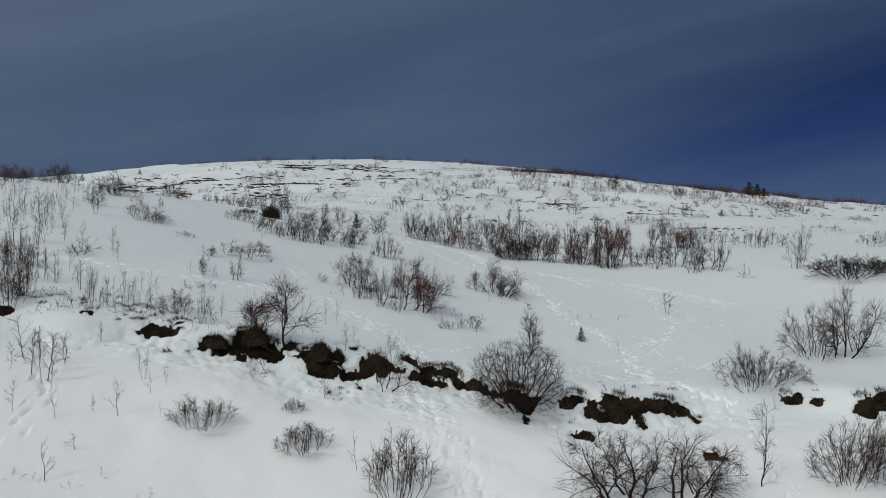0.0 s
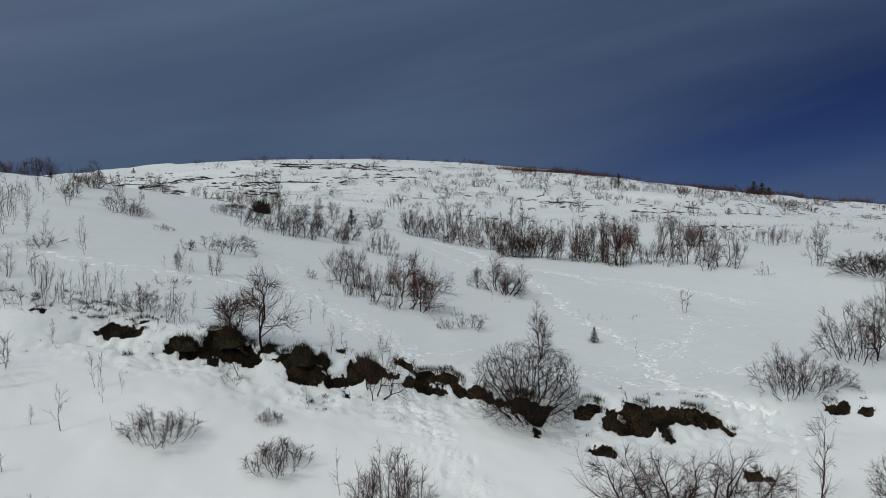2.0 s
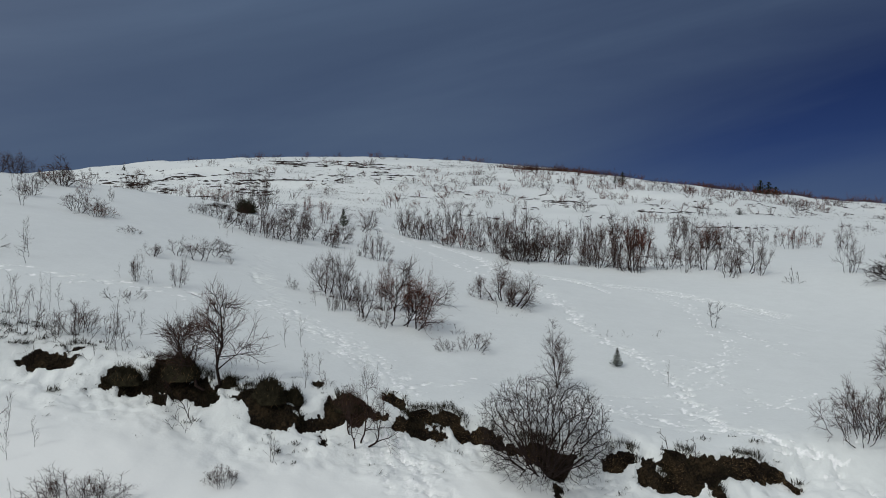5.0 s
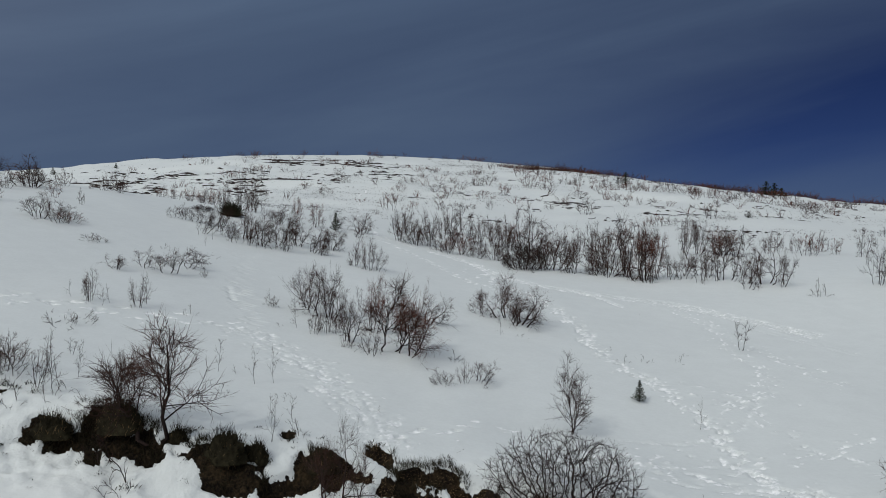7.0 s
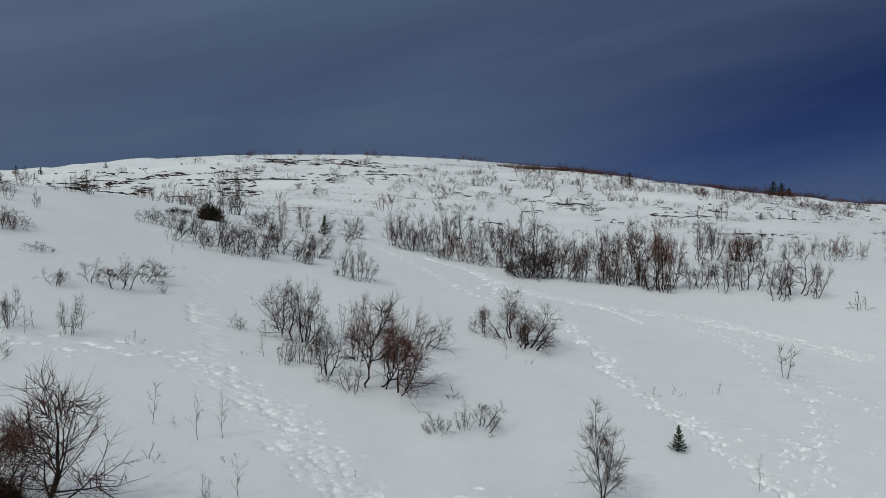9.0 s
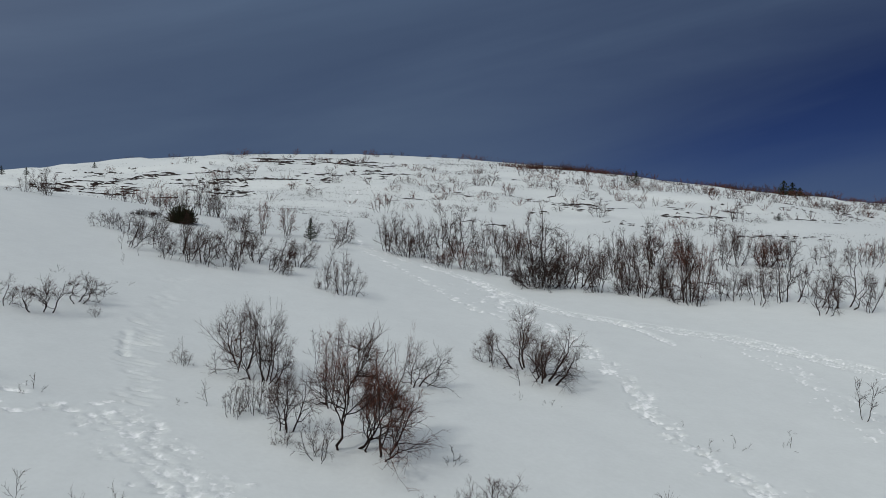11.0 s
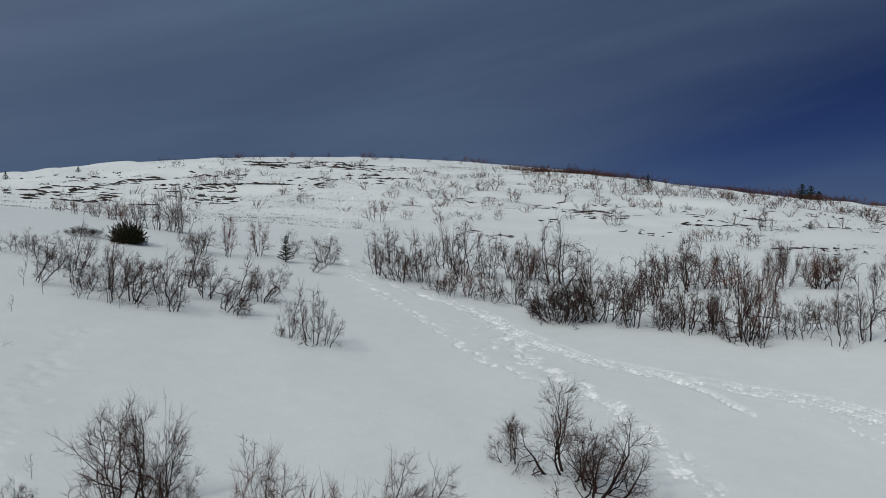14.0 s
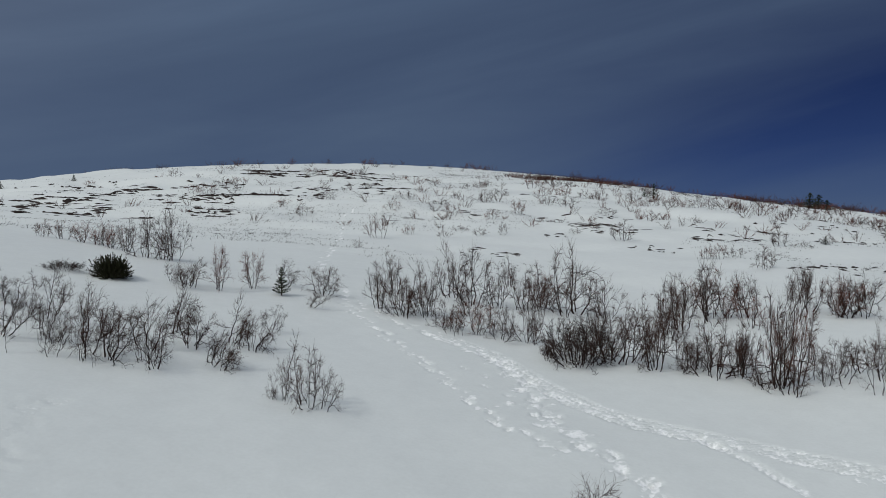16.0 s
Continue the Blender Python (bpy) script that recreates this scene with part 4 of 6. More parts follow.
bush(7.57, 18.63, 1.17, 0.95, -0.3)
bush(8.27, 18.67, 1.28, 0.96, 0.2)
bush(-2.67, 18.91, 0.61, 0.99)
bush(-3.18, 20.31, 0.34, 0.44)
bush(-10.65, 22.19, 1.80, 0.83)
bush(-10.60, 22.70, 1.56, 0.57)
bush(7.51, 22.75, 1.26, 1.12, -0.2)
bush(7.96, 22.91, 1.06, 1.13, 0.1)
bush(-4.96, 23.16, 0.81, 0.38)
bush(8.79, 23.18, 0.57, 1.00, 0.8)
bush(-12.52, 24.85, 0.96, 0.38)
bush(10.73, 25.87, 1.73, 1.65, -0.2)
bush(0.01, 26.47, 0.44, 0.44, -0.2)
bush(0.45, 26.74, 0.60, 0.34)
bush(-11.45, 26.89, 0.46, 0.78)
bush(0.78, 26.97, 0.63, 0.59, 0.5)
bush(-7.77, 27.35, 0.85, 0.41)
bush(-1.59, 27.55, 0.67, 0.56)
bush(-6.86, 27.67, 0.87, 0.42)
bush(-2.13, 27.77, 0.34, 0.32)
bush(-3.07, 28.48, 0.65, 0.39)
bush(-2.65, 28.70, 0.48, 0.29)
bush(-2.82, 28.70, 0.72, 0.40)
bush(-2.62, 29.22, 0.71, 0.42)
bush(-4.51, 30.18, 0.44, 0.33)
bush(-8.64, 30.34, 0.52, 0.63)
bush(-6.85, 31.66, 0.35, 0.21, 0.1)
bush(-8.08, 31.82, 0.42, 0.49)
bush(-12.30, 33.89, 0.80, 0.94)
bush(-12.97, 33.97, 0.99, 0.99)
bush(-12.42, 34.62, 0.52, 0.87, 0.2)
bush(-15.36, 34.88, 0.68, 0.73)
bush(-3.68, 37.80, 0.35, 0.28)
bush(-17.01, 38.52, 0.82, 0.71)
bush(-21.80, 39.15, 0.78, 1.23)
bush(-9.64, 39.61, 0.79, 0.39, 0.2)
bush(17.21, 40.20, 2.14, 0.96)
bush(-17.12, 40.32, 0.92, 1.04)
bush(-10.98, 40.65, 0.70, 0.42, 0.2)
bush(-17.43, 40.79, 1.05, 1.29)
bush(-21.61, 42.47, 1.10, 1.23)
bush(-22.96, 42.88, 0.43, 0.74)
bush(-16.44, 44.57, 0.78, 0.65)
bush(-15.71, 44.81, 0.85, 0.85)
slim_birch(6.00, 18.51, 1.69, 0.59)
slim_birch(2.41, 24.98, 1.56, 0.96)
sapling(-6.42, 16.71, 0.74, 0.32)
sapling(-6.47, 17.70, 0.36, 0.30)
sapling(-8.03, 18.33, 0.64, 0.23)
sapling(-7.24, 18.41, 0.80, 0.21)
sapling(-1.56, 18.50, 0.77, 0.30)
sapling(-6.78, 18.90, 0.37, 0.15)
sapling(-6.28, 18.90, 0.83, 0.35)
sapling(-5.59, 19.19, 0.29, 0.14)
sapling(-8.14, 19.47, 1.10, 0.46)
sapling(-8.92, 19.68, 0.65, 0.26)
sapling(-6.11, 19.92, 0.52, 0.19)
sapling(-8.80, 20.26, 0.73, 0.37)
sapling(-5.94, 20.29, 0.50, 0.17)
sapling(-6.52, 20.43, 0.74, 0.27)
sapling(-2.65, 21.03, 0.48, 0.23)
sapling(-8.14, 21.81, 0.54, 0.19)
sapling(-8.76, 22.48, 1.09, 0.28)
sapling(-2.47, 22.59, 0.74, 0.25)
sapling(-7.08, 22.71, 0.65, 0.23)
sapling(-7.38, 22.77, 0.71, 0.23)
sapling(-8.56, 22.83, 0.80, 0.26)
sapling(-8.44, 22.96, 0.78, 0.23)
sapling(-6.85, 23.24, 0.67, 0.44)
sapling(-7.91, 23.25, 0.38, 0.20)
sapling(-2.34, 23.42, 0.48, 0.21)
sapling(-9.23, 23.43, 0.89, 0.27)
sapling(-8.33, 23.48, 0.59, 0.24)
sapling(-9.68, 23.70, 0.83, 0.27)
sapling(-11.10, 23.83, 0.91, 0.33)
sapling(-10.52, 24.01, 0.70, 0.28)
sapling(-10.96, 24.15, 0.77, 0.28)
sapling(-8.60, 24.19, 0.37, 0.28)
sapling(-12.11, 24.20, 0.93, 0.37)
sapling(-1.07, 24.52, 0.14, 0.09)
sapling(-11.14, 24.52, 0.85, 0.28)
sapling(-3.35, 24.77, 0.73, 0.24)
sapling(-3.06, 24.95, 0.73, 0.24)
sapling(-4.11, 24.97, 0.62, 0.21)
sapling(-11.69, 25.00, 0.97, 0.32)
sapling(-3.81, 25.08, 0.19, 0.17)
sapling(-11.82, 25.10, 0.97, 0.39)
sapling(-12.11, 25.15, 1.14, 0.42)
sapling(5.03, 25.87, 0.66, 0.18)
sapling(-13.46, 26.81, 1.23, 0.53)
sapling(-7.43, 27.25, 0.43, 0.29)
sapling(-8.17, 27.35, 0.41, 0.23)
sapling(-3.51, 28.69, 0.46, 0.25)
sapling(-14.90, 28.70, 1.06, 0.38)
sapling(-14.58, 28.71, 1.15, 0.42)
sapling(-14.04, 29.30, 0.91, 0.35)
sapling(-13.47, 29.34, 0.99, 0.39)
sapling(-3.92, 30.08, 0.44, 0.25)
sapling(-8.52, 19.70, 0.96, 0.48)
sapling(-8.12, 19.55, 1.00, 0.50)
sapling(-8.13, 19.90, 0.91, 0.46)
sapling(-9.07, 20.35, 0.94, 0.47)
sapling(-8.21, 20.45, 0.71, 0.36)
sapling(-8.70, 20.25, 0.82, 0.41)
sapling(-15.14, 30.31, 0.82, 0.37)
sapling(-14.88, 30.34, 0.82, 0.41)
sapling(-4.77, 30.80, 0.35, 0.17)
sapling(-16.02, 31.30, 0.85, 0.51)
sapling(-16.55, 31.46, 0.65, 0.43)
sapling(-2.46, 31.49, 0.70, 0.41)
sapling(8.21, 31.72, 0.89, 0.50)
sapling(-15.27, 31.94, 0.79, 0.39)
sapling(1.57, 31.95, 0.55, 0.36)
sapling(-8.41, 35.98, 0.37, 0.17)
sapling(-8.67, 37.38, 0.75, 0.28, 0.05)
sapling(-7.11, 37.60, 0.42, 0.16)
sapling(-9.35, 37.80, 0.78, 0.26, 0.1)
sapling(-9.58, 38.69, 0.76, 0.33, 0.2)
sapling(-3.73, 39.00, 1.13, 0.52, 0.1)
bush(-4.74, 19.14, 0.73, 1.07)
willow(-8.25, 31.10, 0.75, 0.72, 0.3)
willow(-7.65, 31.26, 0.87, 1.02, 0.3)
willow(-7.46, 32.15, 0.70, 0.92, 0.3)
low_bush(18.51, 37.81, 1.26, 3.40)
low_bush(3.40, 44.06, 1.53, 1.83)
willow(-7.97, 37.70, 0.92, 0.51, 0.1)
willow(-2.98, 37.76, 1.38, 0.81)
willow(-2.67, 37.78, 0.97, 0.76, 0.3)
willow(-3.49, 37.84, 0.97, 0.51)
willow(-7.03, 38.16, 1.16, 0.98, 0.3)
willow(-7.49, 38.18, 1.33, 0.95, 0.2)
willow(-6.18, 38.24, 1.34, 0.91, 0.15)
willow(-8.32, 38.42, 0.77, 0.52, 0.1)
willow(-8.75, 38.73, 0.92, 0.58, 0.2)
willow(-5.01, 38.80, 0.82, 0.55, 0.3)
willow(-5.32, 39.07, 1.04, 0.78, 0.7)
willow(-11.11, 40.01, 0.57, 0.71, 0.2)
willow(-10.73, 40.07, 0.57, 0.63, 0.2)
willow(-6.19, 40.07, 1.18, 0.94, 0.3)
willow(-10.36, 40.09, 0.71, 0.63, 0.2)
willow(-5.16, 40.47, 0.96, 0.55, 0.3)
willow(13.49, 40.49, 1.53, 0.88)
willow(-4.80, 40.57, 1.00, 0.61, 0.3)
willow(12.12, 40.58, 1.32, 0.88)
willow(12.78, 41.21, 1.23, 0.83)
willow(13.20, 41.27, 2.25, 1.35)
willow(12.50, 41.56, 1.56, 1.02)
willow(-10.79, 41.64, 0.56, 0.62, 0.2)
willow(-4.88, 42.26, 0.85, 0.70, 0.3)
willow(11.61, 42.52, 1.53, 0.87)
willow(11.94, 42.59, 2.48, 1.42)
willow(9.79, 43.04, 1.16, 0.78)
willow(10.36, 43.25, 1.42, 1.07)
willow(11.52, 43.38, 1.79, 0.91)
willow(13.07, 43.52, 1.19, 0.82)
willow(11.75, 43.81, 1.20, 0.75)
willow(2.55, 43.90, 0.66, 0.66)
willow(5.53, 44.12, 2.16, 1.00, 0.1)
willow(8.03, 44.14, 1.61, 1.12)
willow(4.28, 44.31, 1.68, 1.51, 0.2)
willow(7.30, 44.32, 1.88, 1.54)
willow(4.92, 44.55, 1.91, 1.53, 0.4)
willow(7.02, 44.76, 0.86, 0.69)
willow(8.36, 44.95, 1.11, 0.69)
willow(-8.36, 45.46, 1.00, 1.08, 0.2)
willow(6.74, 45.53, 1.25, 0.78)
willow(2.19, 45.66, 2.23, 0.90)
willow(-9.02, 45.83, 0.73, 0.73, 0.2)
willow(-0.15, 46.02, 0.88, 0.73)
willow(1.03, 46.27, 1.22, 0.63)
willow(1.52, 46.35, 1.11, 0.48)
willow(-1.83, 46.83, 2.05, 1.52)
willow(-1.13, 47.23, 1.54, 0.96)
willow(-4.56, 47.64, 1.06, 1.50, 0.4)
willow(4.63, 47.94, 1.19, 1.19)
willow(7.29, 48.99, 1.44, 0.83)
willow(8.07, 49.71, 2.26, 1.72)
willow(-2.52, 49.94, 1.72, 1.29, -0.2)
willow(0.39, 49.94, 2.50, 1.72)
willow(3.90, 50.46, 2.85, 1.75, -0.1)
willow(22.71, 50.72, 1.81, 1.21)
willow(-0.26, 50.80, 2.45, 1.33)
willow(3.09, 51.05, 2.02, 0.90)
willow(4.54, 51.05, 3.13, 2.46, 0.1)
willow(11.45, 52.33, 2.08, 1.66)
willow(15.47, 52.37, 1.98, 1.80)
willow(16.20, 52.92, 1.76, 1.19)
willow(13.55, 53.00, 1.93, 1.11)
willow(14.39, 53.00, 1.93, 1.11)
willow(15.55, 53.25, 1.44, 1.06)
willow(18.63, 53.38, 1.59, 1.06)
willow(15.95, 53.56, 1.77, 1.34)
willow(9.60, 54.05, 1.63, 1.49)
willow(2.28, 55.47, 1.56, 0.78)
willow(15.32, 55.47, 1.99, 1.13)
willow(18.13, 55.48, 1.70, 1.13)
red_willow(-22.19, 40.01, 0.92, 1.72)
red_willow(8.59, 43.06, 2.59, 1.32)
red_willow(9.11, 43.18, 2.40, 1.11, 0.1)
red_willow(-7.58, 45.83, 1.60, 0.80, 0.05)
red_willow(-6.82, 46.95, 1.42, 1.03)
red_willow(10.86, 50.12, 1.72, 1.08)
red_willow(10.19, 52.16, 2.31, 1.88)
hill_bush(20.26, 51.80, 1.51, 1.51)
hill_bush(39.63, 89.52, 1.07, 2.14)
dwarf(-6.91, 16.69, 0.17, 0.28)
dwarf(-6.60, 16.76, 0.15, 0.22)
dwarf(-6.06, 16.76, 0.17, 0.28)
dwarf(-4.85, 16.88, 0.15, 0.28)
dwarf(-5.66, 17.26, 0.16, 0.27, 0.3)
dwarf(-4.22, 21.59, 0.60, 0.53)
dwarf(-4.71, 22.10, 0.55, 0.55)
dwarf(4.28, 22.13, 0.34, 0.33)
dwarf(-9.77, 22.15, 0.30, 0.47)
dwarf(-9.46, 22.21, 0.33, 0.41)
dwarf(4.03, 22.24, 0.41, 0.35)
dwarf(-8.78, 22.26, 0.28, 0.55)
dwarf(-9.19, 22.44, 0.48, 0.42)
dwarf(-7.27, 22.45, 0.28, 0.42)
dwarf(-6.26, 22.49, 0.29, 0.24)
dwarf(-7.97, 22.61, 0.24, 0.45)
dwarf(-1.79, 22.63, 0.25, 0.22)
dwarf(-8.26, 22.75, 0.36, 0.51)
dwarf(-4.24, 22.79, 0.17, 0.23)
dwarf(-2.12, 22.89, 0.29, 0.23)
dwarf(-6.82, 22.90, 0.57, 0.66)
dwarf(-0.98, 22.91, 0.27, 0.27)
dwarf(-7.70, 22.93, 0.43, 0.37)
dwarf(-2.17, 22.99, 0.23, 0.18)
dwarf(-10.01, 23.10, 0.22, 0.33)
dwarf(-8.93, 23.14, 0.35, 0.41)
dwarf(-3.69, 23.28, 0.14, 0.11)
dwarf(-3.64, 23.97, 0.24, 0.24)
dwarf(-2.70, 24.26, 0.19, 0.31)
dwarf(-7.53, 25.82, 0.22, 0.60, 0.3)
dwarf(-7.28, 25.83, 0.20, 0.91)
dwarf(-7.24, 26.10, 0.21, 0.51, 0.3)
dwarf(-11.69, 27.54, 0.36, 0.73)
dwarf(-5.81, 27.99, 0.26, 0.33)
dwarf(0.22, 28.06, 0.33, 0.37, 0.3)
dwarf(-3.91, 28.62, 0.11, 0.22)
dwarf(4.44, 29.84, 0.21, 0.35)
dwarf(5.10, 30.07, 0.19, 0.40)
dwarf(6.01, 30.19, 0.22, 0.27)
dwarf(4.36, 30.75, 0.13, 0.11)
dwarf(6.35, 30.84, 0.12, 0.19, 0.3)
dwarf(2.03, 31.14, 0.16, 0.30)
dwarf(1.45, 31.27, 0.14, 0.24)
dwarf(-10.47, 32.46, 0.22, 0.44)
dwarf(-7.46, 33.10, 0.32, 0.64, 0.3)
dwarf(-8.93, 33.96, 0.22, 0.25)
dwarf(-7.50, 34.26, 0.13, 0.38)
dwarf(6.47, 35.69, 0.03, 0.13)
dwarf(14.04, 38.74, 0.74, 0.61)
dwarf(-11.75, 44.75, 0.35, 0.94)
dwarf(-9.32, 22.45, 0.25, 0.34)
dwarf(-8.76, 22.45, 0.28, 0.48)
dwarf(-8.22, 22.50, 0.20, 0.34)
dwarf(-7.96, 22.70, 0.17, 0.34)
dwarf(-7.61, 26.20, 0.17, 1.02)
dwarf(-12.12, 26.25, 0.17, 0.51)
dwarf(-11.65, 26.80, 0.25, 0.70)
dwarf(-13.08, 27.10, 0.25, 0.54)
dwarf(-12.06, 28.20, 0.26, 0.56)
hill_bush(-10.46, 32.70, 0.27, 0.67, 0.3)
hill_bush(-12.28, 34.25, 0.38, 0.95, 0.3)
hill_bush(-15.37, 35.20, 0.79, 0.79)
hill_bush(-13.76, 37.90, 0.76, 0.30)
hill_bush(-15.11, 38.40, 0.70, 0.58)
hill_bush(-17.16, 40.35, 1.50, 1.79)
hill_bush(-18.92, 42.30, 0.55, 1.10)
hill_bush(-17.42, 43.05, 0.93, 0.97)
hill_bush(-16.57, 43.80, 0.24, 0.33)
hill_bush(17.56, 64.30, 1.50, 1.86)
hill_bush(-5.86, 64.40, 0.79, 0.56)
hill_bush(16.75, 68.70, 1.16, 1.27)
hill_bush(15.88, 68.80, 1.02, 1.09)
hill_bush(17.78, 69.05, 0.91, 1.09)
hill_bush(-5.46, 70.90, 1.77, 1.84)
hill_bush(-1.08, 72.60, 0.79, 1.27)
hill_bush(24.14, 73.15, 0.60, 1.67)
hill_bush(22.96, 74.25, 1.63, 1.91)
hill_bush(1.56, 74.50, 0.82, 1.32)
hill_bush(3.23, 74.85, 1.25, 0.71)
hill_bush(26.64, 74.90, 0.74, 0.90)
hill_bush(11.96, 75.10, 1.75, 1.95)
hill_bush(-3.66, 75.20, 0.84, 1.13)
hill_bush(0.12, 77.40, 0.65, 1.18)
hill_bush(9.06, 77.50, 0.61, 1.05)
hill_bush(7.05, 82.45, 0.48, 1.76)
hill_bush(2.79, 83.00, 1.06, 1.54)
hill_bush(-13.55, 83.05, 1.31, 2.52)
hill_bush(-0.59, 83.75, 1.27, 1.81)
hill_bush(-32.73, 84.45, 0.58, 0.81)
hill_bush(-26.09, 85.70, 0.76, 0.71)
hill_bush(-5.94, 85.85, 1.01, 1.62)
hill_bush(5.33, 86.25, 1.58, 1.58)
hill_bush(37.33, 86.60, 0.61, 2.12)
hill_bush(-39.52, 87.35, 0.53, 1.16)
hill_bush(21.71, 87.95, 0.78, 1.14)
hill_bush(-31.07, 88.00, 0.95, 0.64)
hill_bush(13.95, 89.15, 0.96, 1.96)
hill_bush(19.61, 89.55, 0.64, 1.07)
hill_bush(-1.73, 90.00, 0.81, 2.00)
hill_bush(-17.16, 90.80, 0.66, 1.76)
hill_bush(10.38, 91.00, 1.64, 2.30)
hill_bush(33.79, 91.50, 0.77, 1.20)
hill_bush(2.41, 92.60, 1.46, 2.08)
hill_bush(32.42, 92.60, 1.39, 1.50)
hill_bush(-13.12, 92.80, 1.47, 1.81)
hill_bush(8.92, 93.15, 1.02, 1.81)
hill_bush(40.85, 95.30, 1.15, 1.85)
hill_bush(28.85, 95.35, 1.74, 1.27)
hill_bush(-27.57, 95.50, 1.18, 1.89)
hill_bush(-5.41, 95.60, 1.06, 2.17)
hill_bush(-26.12, 95.60, 1.30, 1.89)
hill_bush(26.38, 96.45, 1.77, 1.59)
hill_bush(35.36, 96.70, 1.77, 1.89)
hill_bush(31.54, 96.90, 1.54, 1.30)
hill_bush(22.73, 96.95, 1.66, 1.31)
hill_bush(25.21, 97.30, 1.79, 1.61)
hill_bush(-12.37, 98.50, 0.55, 1.53)
hill_bush(-4.10, 98.60, 0.73, 1.47)
hill_bush(21.50, 98.80, 1.58, 1.95)
hill_bush(38.81, 99.05, 1.22, 1.95)
hill_bush(4.53, 99.90, 1.24, 1.99)
hill_bush(41.84, 101.30, 1.25, 2.63)
hill_bush(19.41, 101.35, 1.64, 1.70)
hill_bush(-26.65, 101.45, 1.28, 2.68)
hill_bush(-10.33, 101.60, 0.64, 1.59)
hill_bush(30.89, 101.90, 1.90, 2.03)
hill_bush(9.54, 102.90, 1.29, 2.06)
hill_bush(14.36, 102.90, 1.29, 2.06)
hill_bush(35.83, 103.10, 1.16, 1.41)
hill_bush(-25.39, 103.55, 1.05, 2.76)
hill_bush(16.19, 104.00, 1.63, 1.76)
hill_bush(12.10, 104.50, 1.84, 2.76)
hill_bush(-44.91, 107.10, 0.83, 1.52)
hill_bush(-34.58, 107.35, 1.24, 1.86)
hill_bush(8.99, 109.85, 1.54, 2.95)
hill_bush(-24.21, 109.90, 0.64, 1.77)
hill_bush(1.31, 112.45, 0.72, 1.96)
hill_bush(24.10, 114.10, 1.18, 1.62)
hill_bush(14.59, 114.15, 1.18, 1.62)
hill_bush(3.55, 114.25, 1.11, 2.37)
hill_bush(12.23, 115.75, 1.65, 2.40)
hill_bush(-19.12, 116.20, 0.61, 1.90)
hill_bush(-7.39, 116.85, 0.91, 1.68)
hill_bush(39.22, 117.10, 1.06, 1.67)
hill_bush(21.45, 120.25, 1.10, 1.73)
low_bush(-11.65, 44.40, 0.36, 1.03)
red_willow(-0.18, 45.35, 0.90, 1.07)
red_willow(0.64, 45.85, 1.27, 1.09)
red_willow(-13.34, 50.70, 1.20, 1.00)
red_willow(-14.97, 51.25, 1.00, 0.94)
red_willow(-14.32, 51.30, 1.07, 0.94)
red_willow(3.29, 51.30, 1.59, 1.37)
red_willow(-16.63, 51.50, 0.79, 0.72)
red_willow(-15.98, 51.75, 0.91, 0.86)
red_willow(10.85, 52.25, 1.41, 1.18)
red_willow(15.65, 52.40, 1.87, 1.87)
sapling(-8.60, 22.75, 0.57, 0.20)
sapling(-7.50, 23.10, 0.58, 0.20)
sapling(-8.40, 23.50, 0.50, 0.18)
sapling(-11.10, 23.65, 0.83, 0.30)
sapling(-9.71, 23.70, 0.78, 0.27)
sapling(-10.55, 24.00, 0.84, 0.31)
sapling(-11.17, 24.20, 0.90, 0.31)
sapling(-10.95, 24.20, 0.93, 0.34)
sapling(-11.90, 24.30, 0.96, 0.31)
sapling(-12.45, 24.75, 0.96, 0.32)
sapling(-7.40, 27.50, 0.44, 0.25)
sapling(-7.93, 27.85, 0.66, 0.29)
sapling(-6.83, 28.00, 0.74, 0.30)
sapling(-14.76, 28.85, 0.87, 0.27)
sapling(-15.32, 28.95, 0.87, 0.27)
sapling(-14.06, 29.15, 1.14, 0.47)
sapling(-13.45, 29.35, 1.18, 0.36)
sapling(-15.36, 29.40, 0.95, 0.28)
sapling(-14.91, 29.45, 0.79, 0.28)
sapling(-14.90, 29.95, 0.73, 0.32)
sapling(-15.47, 32.05, 0.66, 0.31)
sapling(-14.81, 32.45, 0.67, 0.36)
willow(-7.43, 37.80, 0.78, 0.44, 0.2)
willow(-6.16, 38.20, 0.68, 0.68, 0.3)
willow(-9.30, 38.25, 1.15, 0.80, 0.4)
willow(-7.11, 38.25, 1.20, 1.09, 0.3)
willow(-6.56, 38.45, 0.70, 0.58, 0.1)
willow(-8.36, 38.55, 0.64, 0.49, 0.2)
willow(-4.94, 38.90, 0.48, 0.60, 0.5)
willow(-8.00, 39.05, 1.39, 1.39, 0.3)
willow(-7.75, 39.10, 0.85, 0.73, 0.3)
willow(-5.28, 39.10, 0.87, 0.75, 0.4)
willow(-6.83, 39.35, 1.38, 1.17, 0.3)
willow(-9.22, 39.75, 1.40, 1.14, 0.3)
willow(-6.01, 39.90, 1.05, 1.05, 0.4)
willow(-4.82, 40.50, 1.06, 1.09, 0.6)
willow(-6.75, 40.65, 1.61, 1.14, 0.4)
willow(-5.48, 40.80, 1.38, 1.11, 0.5)
willow(10.77, 42.20, 1.62, 0.90)
willow(8.57, 42.30, 1.34, 0.90)
willow(8.04, 42.80, 0.75, 0.75)
willow(8.48, 42.95, 2.87, 1.69)
willow(7.09, 43.65, 1.76, 1.45)
willow(7.86, 43.75, 1.61, 0.98)
willow(9.91, 43.80, 1.45, 0.82)
willow(3.65, 43.95, 1.31, 1.15)
willow(3.02, 44.00, 1.48, 1.48)
